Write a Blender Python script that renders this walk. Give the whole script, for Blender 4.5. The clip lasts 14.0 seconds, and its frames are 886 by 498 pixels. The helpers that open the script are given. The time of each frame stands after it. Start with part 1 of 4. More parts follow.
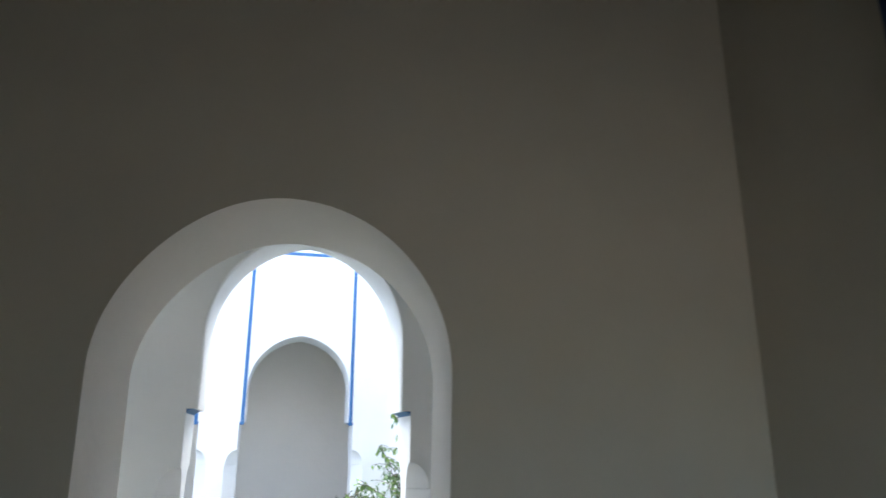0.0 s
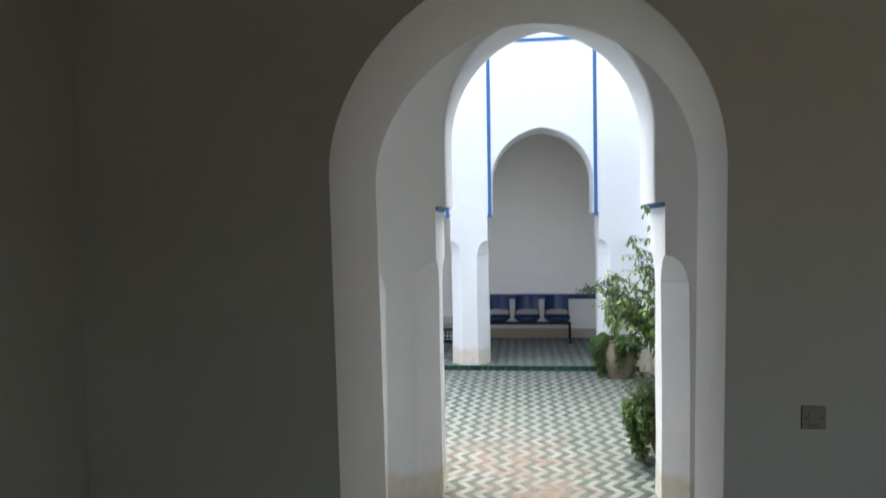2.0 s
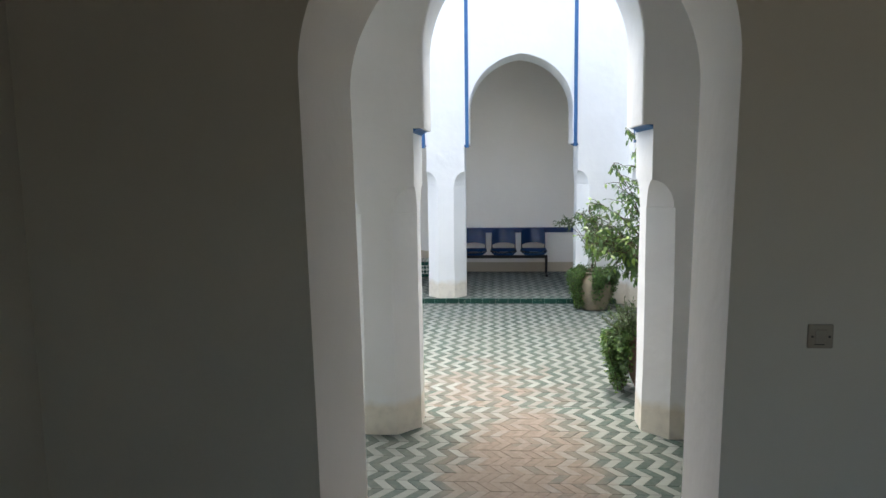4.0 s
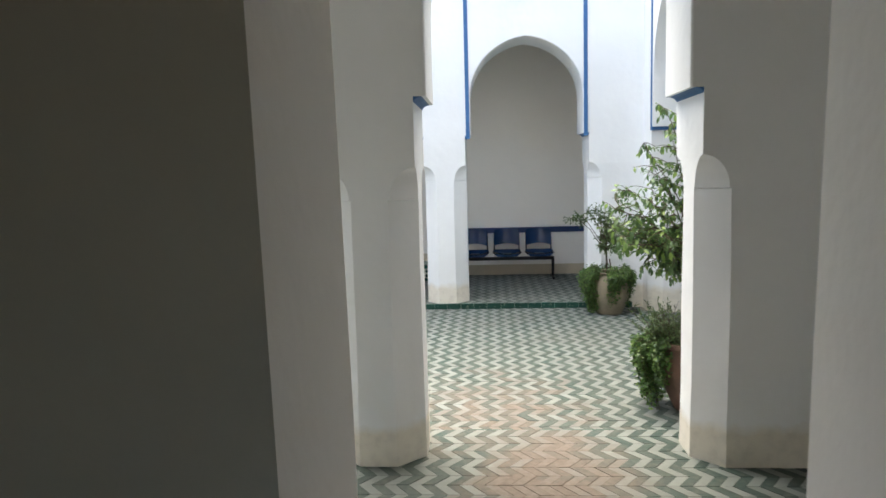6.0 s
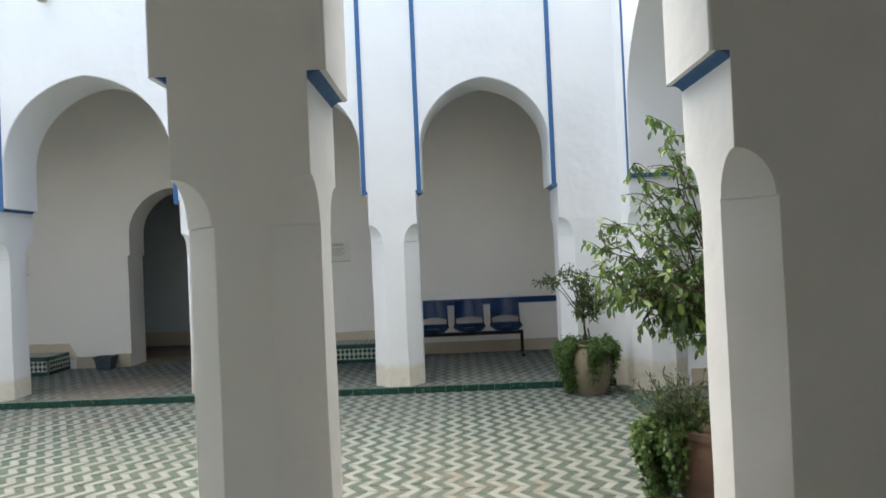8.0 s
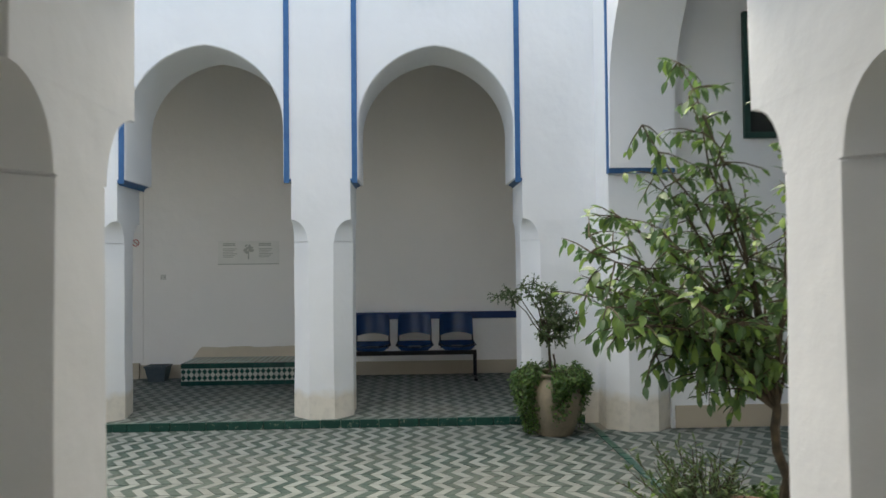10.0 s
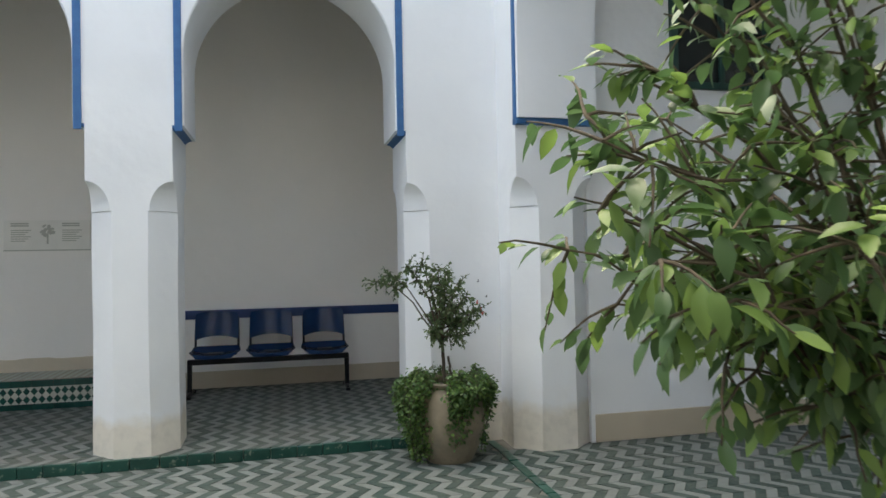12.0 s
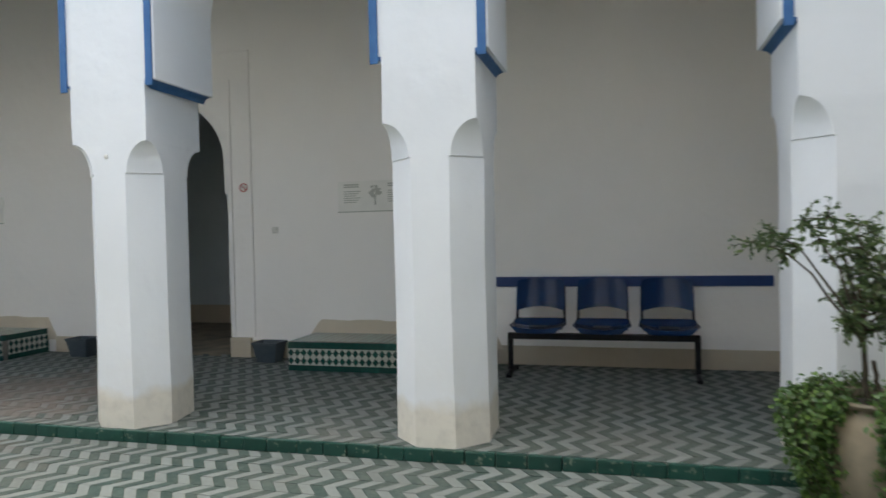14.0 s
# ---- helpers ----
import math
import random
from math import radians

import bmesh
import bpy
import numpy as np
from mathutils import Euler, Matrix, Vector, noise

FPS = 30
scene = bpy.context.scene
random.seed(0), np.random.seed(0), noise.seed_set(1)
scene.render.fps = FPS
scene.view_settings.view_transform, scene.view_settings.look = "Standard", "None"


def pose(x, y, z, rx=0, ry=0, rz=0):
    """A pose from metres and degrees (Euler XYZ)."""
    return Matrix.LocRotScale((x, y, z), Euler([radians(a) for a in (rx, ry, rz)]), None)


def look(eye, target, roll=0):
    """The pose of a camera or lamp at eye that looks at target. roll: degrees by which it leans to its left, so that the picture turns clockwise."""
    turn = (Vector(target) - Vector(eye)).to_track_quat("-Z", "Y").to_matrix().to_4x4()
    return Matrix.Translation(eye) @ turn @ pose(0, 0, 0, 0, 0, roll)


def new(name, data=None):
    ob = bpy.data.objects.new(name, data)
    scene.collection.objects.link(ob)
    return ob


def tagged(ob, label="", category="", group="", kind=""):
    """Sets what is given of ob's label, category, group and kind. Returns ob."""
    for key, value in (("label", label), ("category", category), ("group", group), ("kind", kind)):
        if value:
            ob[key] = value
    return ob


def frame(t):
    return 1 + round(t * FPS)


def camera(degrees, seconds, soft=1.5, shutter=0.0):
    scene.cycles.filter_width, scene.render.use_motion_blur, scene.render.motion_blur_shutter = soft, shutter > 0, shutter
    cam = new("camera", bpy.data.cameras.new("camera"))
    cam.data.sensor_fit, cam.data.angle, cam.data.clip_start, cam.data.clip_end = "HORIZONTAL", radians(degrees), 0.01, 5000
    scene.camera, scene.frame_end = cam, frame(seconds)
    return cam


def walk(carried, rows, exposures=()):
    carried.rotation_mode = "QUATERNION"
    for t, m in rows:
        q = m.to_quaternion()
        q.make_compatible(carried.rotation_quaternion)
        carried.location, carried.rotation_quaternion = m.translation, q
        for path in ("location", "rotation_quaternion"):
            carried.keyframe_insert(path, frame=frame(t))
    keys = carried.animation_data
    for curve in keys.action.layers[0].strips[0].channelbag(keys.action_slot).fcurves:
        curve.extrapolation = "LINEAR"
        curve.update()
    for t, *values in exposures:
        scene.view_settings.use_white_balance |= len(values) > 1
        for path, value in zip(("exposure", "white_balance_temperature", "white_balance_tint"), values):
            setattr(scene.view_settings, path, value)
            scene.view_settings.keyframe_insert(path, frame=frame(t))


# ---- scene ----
cam = camera(66.2, 14.0, shutter=0.4)
PATH = [
    (0, (0.177, 0.588, 1.958), (0.624, 2.46, 2.501), 0.2),
    (0.5, (0.152, 0.829, 1.997), (0.41, 2.745, 2.51), 2.2),
    (1, (0.152, 0.897, 2.012), (0.19, 2.866, 2.358), 1.6),
    (1.5, (0.169, 0.925, 2.022), (0.05, 2.91, 2.232), 0.2),
    (2, (0.174, 0.903, 2.015), (-0.054, 2.889, 1.953), -0.9),
    (2.5, (0.163, 0.975, 2.005), (-0.083, 2.952, 1.831), -1.1),
    (3, (0.137, 0.989, 2.007), (-0.062, 2.966, 1.78), -0.6),
    (3.2, (0.146, 0.953, 1.993), (-0.033, 2.931, 1.759), -0.9),
    (5.3, (0.005, 1.556, 1.862), (-0.125, 3.536, 1.614), -0.3),
    (5.5, (-0.011, 1.616, 1.856), (-0.152, 3.597, 1.617), -0.3),
    (6, (-0.012, 1.848, 1.749), (-0.148, 3.831, 1.525), -1.5),
    (6.5, (-0.001, 2.105, 1.706), (-0.276, 4.081, 1.564), -3.6),
    (7, (-0.041, 2.383, 1.582), (-0.157, 4.379, 1.547), -4.0),
    (7.5, (0.025, 2.693, 1.48), (-0.007, 4.692, 1.466), -3.8),
    (7.8, (0.072, 2.92, 1.46), (0.05, 4.92, 1.466), -2.1),
    (8, (0.103, 3.102, 1.458), (0.069, 5.102, 1.48), -2.5),
    (8.5, (0.131, 3.467, 1.479), (0.152, 5.459, 1.662), 0.7),
    (9, (0.183, 3.739, 1.49), (0.279, 5.729, 1.66), 0.2),
    (9.2, (0.21, 3.832, 1.49), (0.301, 5.827, 1.609), -0.2),
    (11.3, (0.314, 5.388, 1.263), (0.426, 7.385, 1.284), -1.6),
    (11.5, (0.328, 5.478, 1.259), (0.577, 7.462, 1.311), -1.2),
    (12, (0.415, 5.785, 1.286), (0.865, 7.733, 1.319), -1.1),
    (12.5, (0.449, 5.991, 1.295), (0.444, 7.991, 1.315), -2.5),
    (12.8, (0.434, 6.171, 1.263), (0.305, 8.164, 1.247), -2.6),
    (13, (0.424, 6.291, 1.242), (0.212, 8.28, 1.231), -2.6),
    (13.2, (0.428, 6.41, 1.228), (0.179, 8.394, 1.233), -2.5),
    (13.5, (0.433, 6.589, 1.206), (0.13, 8.566, 1.153), -2.3),
    (14, (0.455, 6.949, 1.217), (-0.065, 8.88, 1.176), -1.3),
]
EXPOSURES = [(0.0, 2.75, 6350, 5), (1.0, 2.45, 6400, 5), (2.0, 2.3, 6600, 6), (3.0, 2.35, 6700, 6), (5.5, 2.25, 7150, 5), (7.0, 2.22, 7250, 5), (8.0, 1.86, 7350, 4), (9.0, 1.53, 7400, 4), (11.5, 1.75, 7250, 4), (14.0, 1.86, 7300, 4)]
walk(cam, [(t, look(eye, target, roll)) for t, eye, target, roll in PATH], EXPOSURES)

# ---- daylight ----
world = bpy.data.worlds.new("sky")
world.use_nodes = True
scene.world = world
sky = world.node_tree.nodes.new("ShaderNodeTexSky")
sky.sky_type, sky.sun_disc = "NISHITA", False
sky.sun_elevation, sky.sun_rotation = radians(70), radians(-11)
sky.air_density, sky.dust_density = 1.0, 4.0
background = world.node_tree.nodes["Background"]
background.inputs["Strength"].default_value = 0.15
world.node_tree.links.new(sky.outputs[0], background.inputs["Color"])
sun = new("sun", bpy.data.lights.new("sun", "SUN"))
sun.data.energy, sun.data.angle, sun.data.color = 1.5, radians(90), (1.0, 0.98, 0.95)
sun.matrix_world = look((-1, 2.0, 6), (-0.6, 0.0, 0))

# ---- materials ----


def nodes_of(name):
    m = bpy.data.materials.new(name)
    m.use_nodes = True
    t = m.node_tree
    return m, t, t.nodes["Principled BSDF"]


def position(t):
    return t.nodes.new("ShaderNodeNewGeometry").outputs["Position"]


def noise_of(t, scale, detail=4.0, vector=None, rough=0.55):
    n = t.nodes.new("ShaderNodeTexNoise")
    n.inputs["Scale"].default_value, n.inputs["Detail"].default_value = scale, detail
    n.inputs["Roughness"].default_value = rough
    t.links.new(vector or position(t), n.inputs["Vector"])
    return n.outputs["Fac"]


def ramp(t, fac, a, b, lo=0.0, hi=1.0):
    r = t.nodes.new("ShaderNodeMapRange")
    r.inputs["From Min"].default_value, r.inputs["From Max"].default_value = a, b
    r.inputs["To Min"].default_value, r.inputs["To Max"].default_value = lo, hi
    t.links.new(fac, r.inputs["Value"])
    return r.outputs["Result"]


def calc(t, op, a, b=0.0):
    n = t.nodes.new("ShaderNodeMath")
    n.operation = op
    for i, v in enumerate((a, b)):
        if isinstance(v, (int, float)):
            n.inputs[i].default_value = v
        else:
            t.links.new(v, n.inputs[i])
    return n.outputs[0]


def mix(t, fac, a, b):
    n = t.nodes.new("ShaderNodeMix")
    n.data_type = "RGBA"
    for sock, v in ((n.inputs[0], fac), (n.inputs[6], a), (n.inputs[7], b)):
        if isinstance(v, tuple):
            sock.default_value = (*v, 1.0)
        elif isinstance(v, (int, float)):
            sock.default_value = v
        else:
            t.links.new(v, sock)
    return n.outputs[2]


def bump(t, bsdf, height, strength, distance):
    b = t.nodes.new("ShaderNodeBump")
    b.inputs["Strength"].default_value, b.inputs["Distance"].default_value = strength, distance
    t.links.new(height, b.inputs["Height"])
    t.links.new(b.outputs[0], bsdf.inputs["Normal"])


def split(t, vector):
    s = t.nodes.new("ShaderNodeSeparateXYZ")
    t.links.new(vector, s.inputs[0])
    return s.outputs


def plaster(name, light, dark, dado=None, dado_top=0.3, lumps=0.012):
    """Limewashed plaster: hand-trowelled lumps, faint stains, and a painted dado band where one is given."""
    m, t, bsdf = nodes_of(name)
    big, fine = noise_of(t, 1.1, 5), noise_of(t, 38, 5)
    streak_map = t.nodes.new("ShaderNodeMapping")
    streak_map.inputs["Scale"].default_value = (5, 5, 0.5)
    t.links.new(position(t), streak_map.inputs[0])
    streak = noise_of(t, 1.6, 4, streak_map.outputs[0])
    col = mix(t, ramp(t, big, 0.35, 0.7), light, dark)
    col = mix(t, ramp(t, streak, 0.6, 0.85, 0, 0.35), col, dark)
    if dado:
        z = split(t, position(t))[2]
        edge = calc(t, "ADD", z, ramp(t, noise_of(t, 5, 4), 0.2, 0.8, -0.05, 0.05))
        band = ramp(t, edge, dado_top + 0.035, dado_top - 0.035)
        worn = mix(t, ramp(t, noise_of(t, 14, 6), 0.45, 0.75), dado, tuple(c * 0.84 for c in dado))
        col = mix(t, band, col, worn)
        scuff = calc(t, "MULTIPLY", ramp(t, z, 0.7, 0.25), ramp(t, noise_of(t, 4, 5), 0.4, 0.75, 0, 0.3))
        col = mix(t, scuff, col, dado)
    t.links.new(col, bsdf.inputs["Base Color"])
    bsdf.inputs["Roughness"].default_value = 0.85
    h = calc(t, "ADD", calc(t, "MULTIPLY", noise_of(t, 2.6, 3), 1.0), calc(t, "MULTIPLY", fine, 0.06))
    bump(t, bsdf, h, 0.35, lumps * 4)
    return m


def plain(name, a, b, rough=0.5, scale=12.0, metal=0.0, relief=0.002, random=0.0, chips=None):
    """A surface of two near tones in a fine grain; random varies it from object to object; chips show a bare ground."""
    m, t, bsdf = nodes_of(name)
    col = mix(t, ramp(t, noise_of(t, scale, 5), 0.3, 0.7), a, b)
    if random:
        info = t.nodes.new("ShaderNodeObjectInfo")
        col = mix(t, ramp(t, info.outputs["Random"], 0, 1, 0, random), col, tuple(c * 0.45 for c in b))
    if chips:
        col = mix(t, ramp(t, noise_of(t, 28, 6), 0.62, 0.72, 0, 0.65), col, chips)
    t.links.new(col, bsdf.inputs["Base Color"])
    bsdf.inputs["Roughness"].default_value, bsdf.inputs["Metallic"].default_value = rough, metal
    if relief:
        bump(t, bsdf, noise_of(t, scale * 3, 4), 0.5, relief)
    return m


def floor_tile(name, glaze, worn, single):
    """Glazed floor tile, worn to bare clay along the trodden ways. single: one object a tile, else one island a tile."""
    m, t, bsdf = nodes_of(name)
    if single:
        rnd = t.nodes.new("ShaderNodeObjectInfo").outputs["Random"]
    else:
        rnd = t.nodes.new("ShaderNodeNewGeometry").outputs["Random Per Island"]
    p = position(t)
    x, y, _ = split(t, p)
    tone = mix(t, ramp(t, rnd, 0, 1, 0, 0.55), glaze, tuple(c * 0.62 for c in glaze))

    def patch(cx, cy, rx, ry):
        dx = calc(t, "POWER", calc(t, "ABSOLUTE", calc(t, "DIVIDE", calc(t, "SUBTRACT", x, cx), rx)), 2)
        dy = calc(t, "POWER", calc(t, "ABSOLUTE", calc(t, "DIVIDE", calc(t, "SUBTRACT", y, cy), ry)), 2)
        return ramp(t, calc(t, "ADD", dx, dy), 0.1, 1.0, 1, 0)
    trodden = calc(t, "MAXIMUM", patch(0.3, 4.9, 0.75, 1.9), calc(t, "MULTIPLY", patch(-3.9, 11.2, 1.2, 1.5), 0.85))
    trodden = calc(t, "MAXIMUM", trodden, calc(t, "MULTIPLY", patch(0.0, 6.6, 1.2, 1.6), 0.62))
    trodden = calc(t, "MAXIMUM", trodden, calc(t, "MULTIPLY", patch(-3.7, 10.0, 1.5, 1.1), 0.45))
    loss = calc(t, "ADD", calc(t, "MULTIPLY", noise_of(t, 3.2, 7), 0.9), calc(t, "MULTIPLY", rnd, 0.2))
    loss = calc(t, "ADD", loss, calc(t, "MULTIPLY", trodden, 0.62))
    bare = ramp(t, loss, 0.80, 1.14)
    clay = mix(t, ramp(t, noise_of(t, 30, 5), 0.3, 0.7), worn, tuple(c * 0.75 for c in worn))
    col = mix(t, bare, tone, clay)
    grime = ramp(t, noise_of(t, 1.3, 6), 0.36, 0.66, 0.02, 0.32)
    col = mix(t, grime, col, (0.150, 0.146, 0.130))
    dust = calc(t, "MULTIPLY", ramp(t, y, 10.40, 10.50, 0, 1), ramp(t, noise_of(t, 2.2, 4), 0.3, 0.7, 0.0, 0.24))
    col = mix(t, dust, col, (0.215, 0.19, 0.16))
    scuffs = ramp(t, noise_of(t, 16, 6), 0.5, 0.8, 0, 0.28)
    col = mix(t, scuffs, col, (0.19, 0.175, 0.15))
    t.links.new(col, bsdf.inputs["Base Color"])
    rough = ramp(t, bare, 0, 1, 0.58, 0.85)
    bsdf.inputs["Specular IOR Level"].default_value = 0.22
    t.links.new(calc(t, "ADD", rough, ramp(t, noise_of(t, 25, 4), 0.3, 0.7, -0.08, 0.12)), bsdf.inputs["Roughness"])
    bump(t, bsdf, noise_of(t, 45, 4), 0.35, 0.002)
    return m


def leaf_paint(name, young, old, single=False):
    m, t, bsdf = nodes_of(name)
    if single:
        rnd = t.nodes.new("ShaderNodeObjectInfo").outputs["Random"]
    else:
        rnd = t.nodes.new("ShaderNodeNewGeometry").outputs["Random Per Island"]
    col = mix(t, ramp(t, rnd, 0.45, 1.15), old, young)
    t.links.new(col, bsdf.inputs["Base Color"])
    bsdf.inputs["Roughness"].default_value = 0.38
    tr = t.nodes.new("ShaderNodeBsdfTranslucent")
    t.links.new(col, tr.inputs[0])
    add = t.nodes.new("ShaderNodeMixShader")
    add.inputs[0].default_value = 0.4
    t.links.new(bsdf.outputs[0], add.inputs[1])
    t.links.new(tr.outputs[0], add.inputs[2])
    t.links.new(add.outputs[0], t.nodes["Material Output"].inputs[0])
    return m


WHITE = plaster("white_limewash", (0.84, 0.85, 0.86), (0.79, 0.80, 0.81))
WHITE_DADO = plaster("white_limewash_over_ochre_dado", (0.84, 0.85, 0.86), (0.79, 0.80, 0.81), (0.74, 0.69, 0.60), 0.29)
CREAM = plaster("cream_gallery_plaster", (0.90, 0.865, 0.82), (0.87, 0.835, 0.79))
ROOM = plaster("grey_room_plaster", (0.66, 0.64, 0.56), (0.60, 0.58, 0.505), None, 0.3, 0.006)
OCHRE = plaster("ochre_dado_paint", (0.55, 0.48, 0.37), (0.47, 0.405, 0.31))
PALE_OCHRE = plaster("faded_ochre_paint", (0.66, 0.575, 0.45), (0.56, 0.485, 0.38))
DUSK = plaster("blue_grey_plaster", (0.62, 0.68, 0.70), (0.54, 0.60, 0.62))
BLUE = plain("blue_paint", (0.022, 0.105, 0.275), (0.034, 0.14, 0.33), 0.55, 18)
NAVY = plain("navy_paint", (0.005, 0.030, 0.125), (0.008, 0.040, 0.155), 0.45, 10)
GREEN_TILE = plain("green_glaze", (0.006, 0.052, 0.042), (0.014, 0.085, 0.066), 0.22, 22, 0, 0.002, 0.6)
GREEN_EDGE = plain("chipped_green_glaze", (0.008, 0.055, 0.042), (0.016, 0.082, 0.06), 0.3, 14, 0, 0.003, 0.55, (0.30, 0.29, 0.23))
WHITE_TILE = plain("white_glaze", (0.62, 0.64, 0.56), (0.50, 0.53, 0.46), 0.25, 22, 0, 0.001, 0.3)
PLASTIC = plain("blue_plastic", (0.008, 0.046, 0.15), (0.011, 0.058, 0.18), 0.24, 6, 0, 0.0)
BLACK_STEEL = plain("black_steel", (0.010, 0.010, 0.012), (0.02, 0.02, 0.022), 0.4, 30, 0.6, 0.0)
MORTAR = plain("grey_mortar", (0.24, 0.225, 0.195), (0.16, 0.152, 0.132), 0.9, 9)
CLAY = plain("pale_clay", (0.30, 0.245, 0.17), (0.15, 0.13, 0.095), 0.85, 5, 0, 0.006, 0, (0.12, 0.11, 0.085))
TERRACOTTA = plain("terracotta", (0.25, 0.140, 0.105), (0.145, 0.092, 0.070), 0.85, 6, 0, 0.006)
SOIL = plain("soil", (0.05, 0.035, 0.022), (0.025, 0.018, 0.012), 0.95, 30, 0, 0.02)
BARK = plain("bark", (0.11, 0.085, 0.055), (0.05, 0.04, 0.028), 0.9, 30, 0, 0.006)
LEMON_LEAF = leaf_paint("lemon_leaf", (0.27, 0.41, 0.085), (0.085, 0.16, 0.062))
LEMON_LEAF_ONE = leaf_paint("lemon_leaf_single", (0.27, 0.41, 0.085), (0.085, 0.16, 0.062), True)
SHRUB_LEAF = leaf_paint("shrub_leaf", (0.20, 0.27, 0.095), (0.08, 0.13, 0.052))
IVY_LEAF = leaf_paint("trailing_leaf", (0.20, 0.32, 0.075), (0.075, 0.15, 0.045))
GREY_PLASTIC = plain("slate_grey_plastic", (0.045, 0.065, 0.08), (0.06, 0.08, 0.095), 0.5, 20, 0, 0.0)
OFF_WHITE = plain("off_white_plastic", (0.74, 0.72, 0.66), (0.66, 0.64, 0.58), 0.4, 20, 0, 0.0)
BROWN_PLASTIC = plain("brown_plastic", (0.34, 0.31, 0.25), (0.28, 0.255, 0.205), 0.45, 20, 0, 0.0)
PAPER = plain("aged_panel_board", (0.84, 0.82, 0.765), (0.79, 0.77, 0.715), 0.5, 6, 0, 0.0)
PRINT = plain("grey_print", (0.44, 0.44, 0.38), (0.50, 0.50, 0.44), 0.6, 30, 0, 0.0)
RED_PRINT = plain("red_print", (0.55, 0.10, 0.08), (0.45, 0.08, 0.07), 0.5, 20, 0, 0.0)
GLASS_DARK = plain("dark_window_glass", (0.012, 0.016, 0.016), (0.02, 0.024, 0.022), 0.08, 3, 0, 0.0)
DARK_CEILING = plain("dark_ceiling_brown", (0.06, 0.04, 0.025), (0.035, 0.024, 0.016), 0.6, 6)
DULL_FLOOR = plain("dull_floor_clay", (0.24, 0.19, 0.15), (0.17, 0.135, 0.11), 0.6, 3)
ROOF = plain("roof_render", (0.45, 0.43, 0.38), (0.38, 0.36, 0.32), 0.9, 3)
EARTH = plain("dry_earth", (0.25, 0.21, 0.165), (0.19, 0.16, 0.125), 0.95, 0.6)
LIGHT_FLOOR = floor_tile("pale_glazed_tile", (0.222, 0.246, 0.234), (0.228, 0.190, 0.165), False)
DARK_FLOOR = floor_tile("sage_green_glazed_tile", (0.048, 0.080, 0.070), (0.208, 0.170, 0.145), False)
LIGHT_FLOOR_ONE = floor_tile("pale_glazed_tile_single", (0.222, 0.246, 0.234), (0.228, 0.190, 0.165), True)
DARK_FLOOR_ONE = floor_tile("sage_green_glazed_tile_single", (0.048, 0.080, 0.070), (0.208, 0.170, 0.145), True)

# ---- mesh helpers ----


def mesh_of(bm, name, *materials):
    bmesh.ops.recalc_face_normals(bm, faces=bm.faces)
    me = bpy.data.meshes.new(name)
    bm.to_mesh(me)
    bm.free()
    for m in materials:
        me.materials.append(m)
    return me


def part(name, bm, material, parent=None, label=""):
    ob = new(name, mesh_of(bm, name, material))
    if parent:
        ob.parent = parent
    return tagged(ob, label) if label else ob


def thing(name, label, category, at=(0, 0, 0), turn=0, group="", kind=""):
    ob = new(name)
    ob.matrix_world = pose(*at, 0, 0, turn)
    ob.empty_display_size = 0.1
    return tagged(ob, label, category, group, kind)


def setting(name, bm, material, label, category):
    return tagged(part(name, bm, material), label, category, "", "structure")


def box(bm, x0, x1, y0, y1, z0, z1, bevel=0.0):
    r = bmesh.ops.create_cube(bm, size=1.0, matrix=Matrix.Translation(((x0 + x1) / 2, (y0 + y1) / 2, (z0 + z1) / 2))
                              @ Matrix.Diagonal((x1 - x0, y1 - y0, z1 - z0, 1)))
    if bevel:
        edges = list({e for v in r["verts"] for e in v.link_edges})
        bmesh.ops.bevel(bm, geom=edges, offset=bevel, segments=2, affect="EDGES", profile=0.5)
    return bm


def boxes(*dims, bevel=0.0):
    bm = bmesh.new()
    for d in dims:
        box(bm, *d, bevel)
    return bm


def rings(bm, loops, cap=True):
    """Skin between closed loops of equal length."""
    rows = [[bm.verts.new(p) for p in loop] for loop in loops]
    n = len(rows[0])
    for a, b in zip(rows, rows[1:]):
        for i in range(n):
            bm.faces.new((a[i], a[(i + 1) % n], b[(i + 1) % n], b[i]))
    if cap:
        bm.faces.new(rows[0][::-1])
        bm.faces.new(rows[-1])
    return rows


def lathe(bm, profile, centre=(0, 0), n=32, wobble=0.0, cap=True):
    loops = []
    for r, z in profile:
        loops.append([(centre[0] + r * math.cos(a) * (1 + wobble * math.sin(3 * a + z * 9)),
                       centre[1] + r * math.sin(a) * (1 + wobble * math.cos(2 * a + z * 7)), z)
                      for a in (2 * math.pi * i / n for i in range(n))])
    return rings(bm, loops, cap)


def tube(bm, points, radii, n=7):
    points = [Vector(p) for p in points]
    loops = []
    for i, p in enumerate(points):
        d = (points[min(i + 1, len(points) - 1)] - points[max(i - 1, 0)]).normalized()
        side = d.cross(Vector((0.31, 0.83, 0.46))).normalized()
        up = d.cross(side)
        loops.append([p + radii[i] * (math.cos(a) * side + math.sin(a) * up) for a in (2 * math.pi * k / n for k in range(n))])
    rings(bm, loops)


def smooth(ob, angle=40):
    for p in ob.data.polygons:
        p.use_smooth = True
    ob.data.set_sharp_from_angle(angle=radians(angle))
    return ob


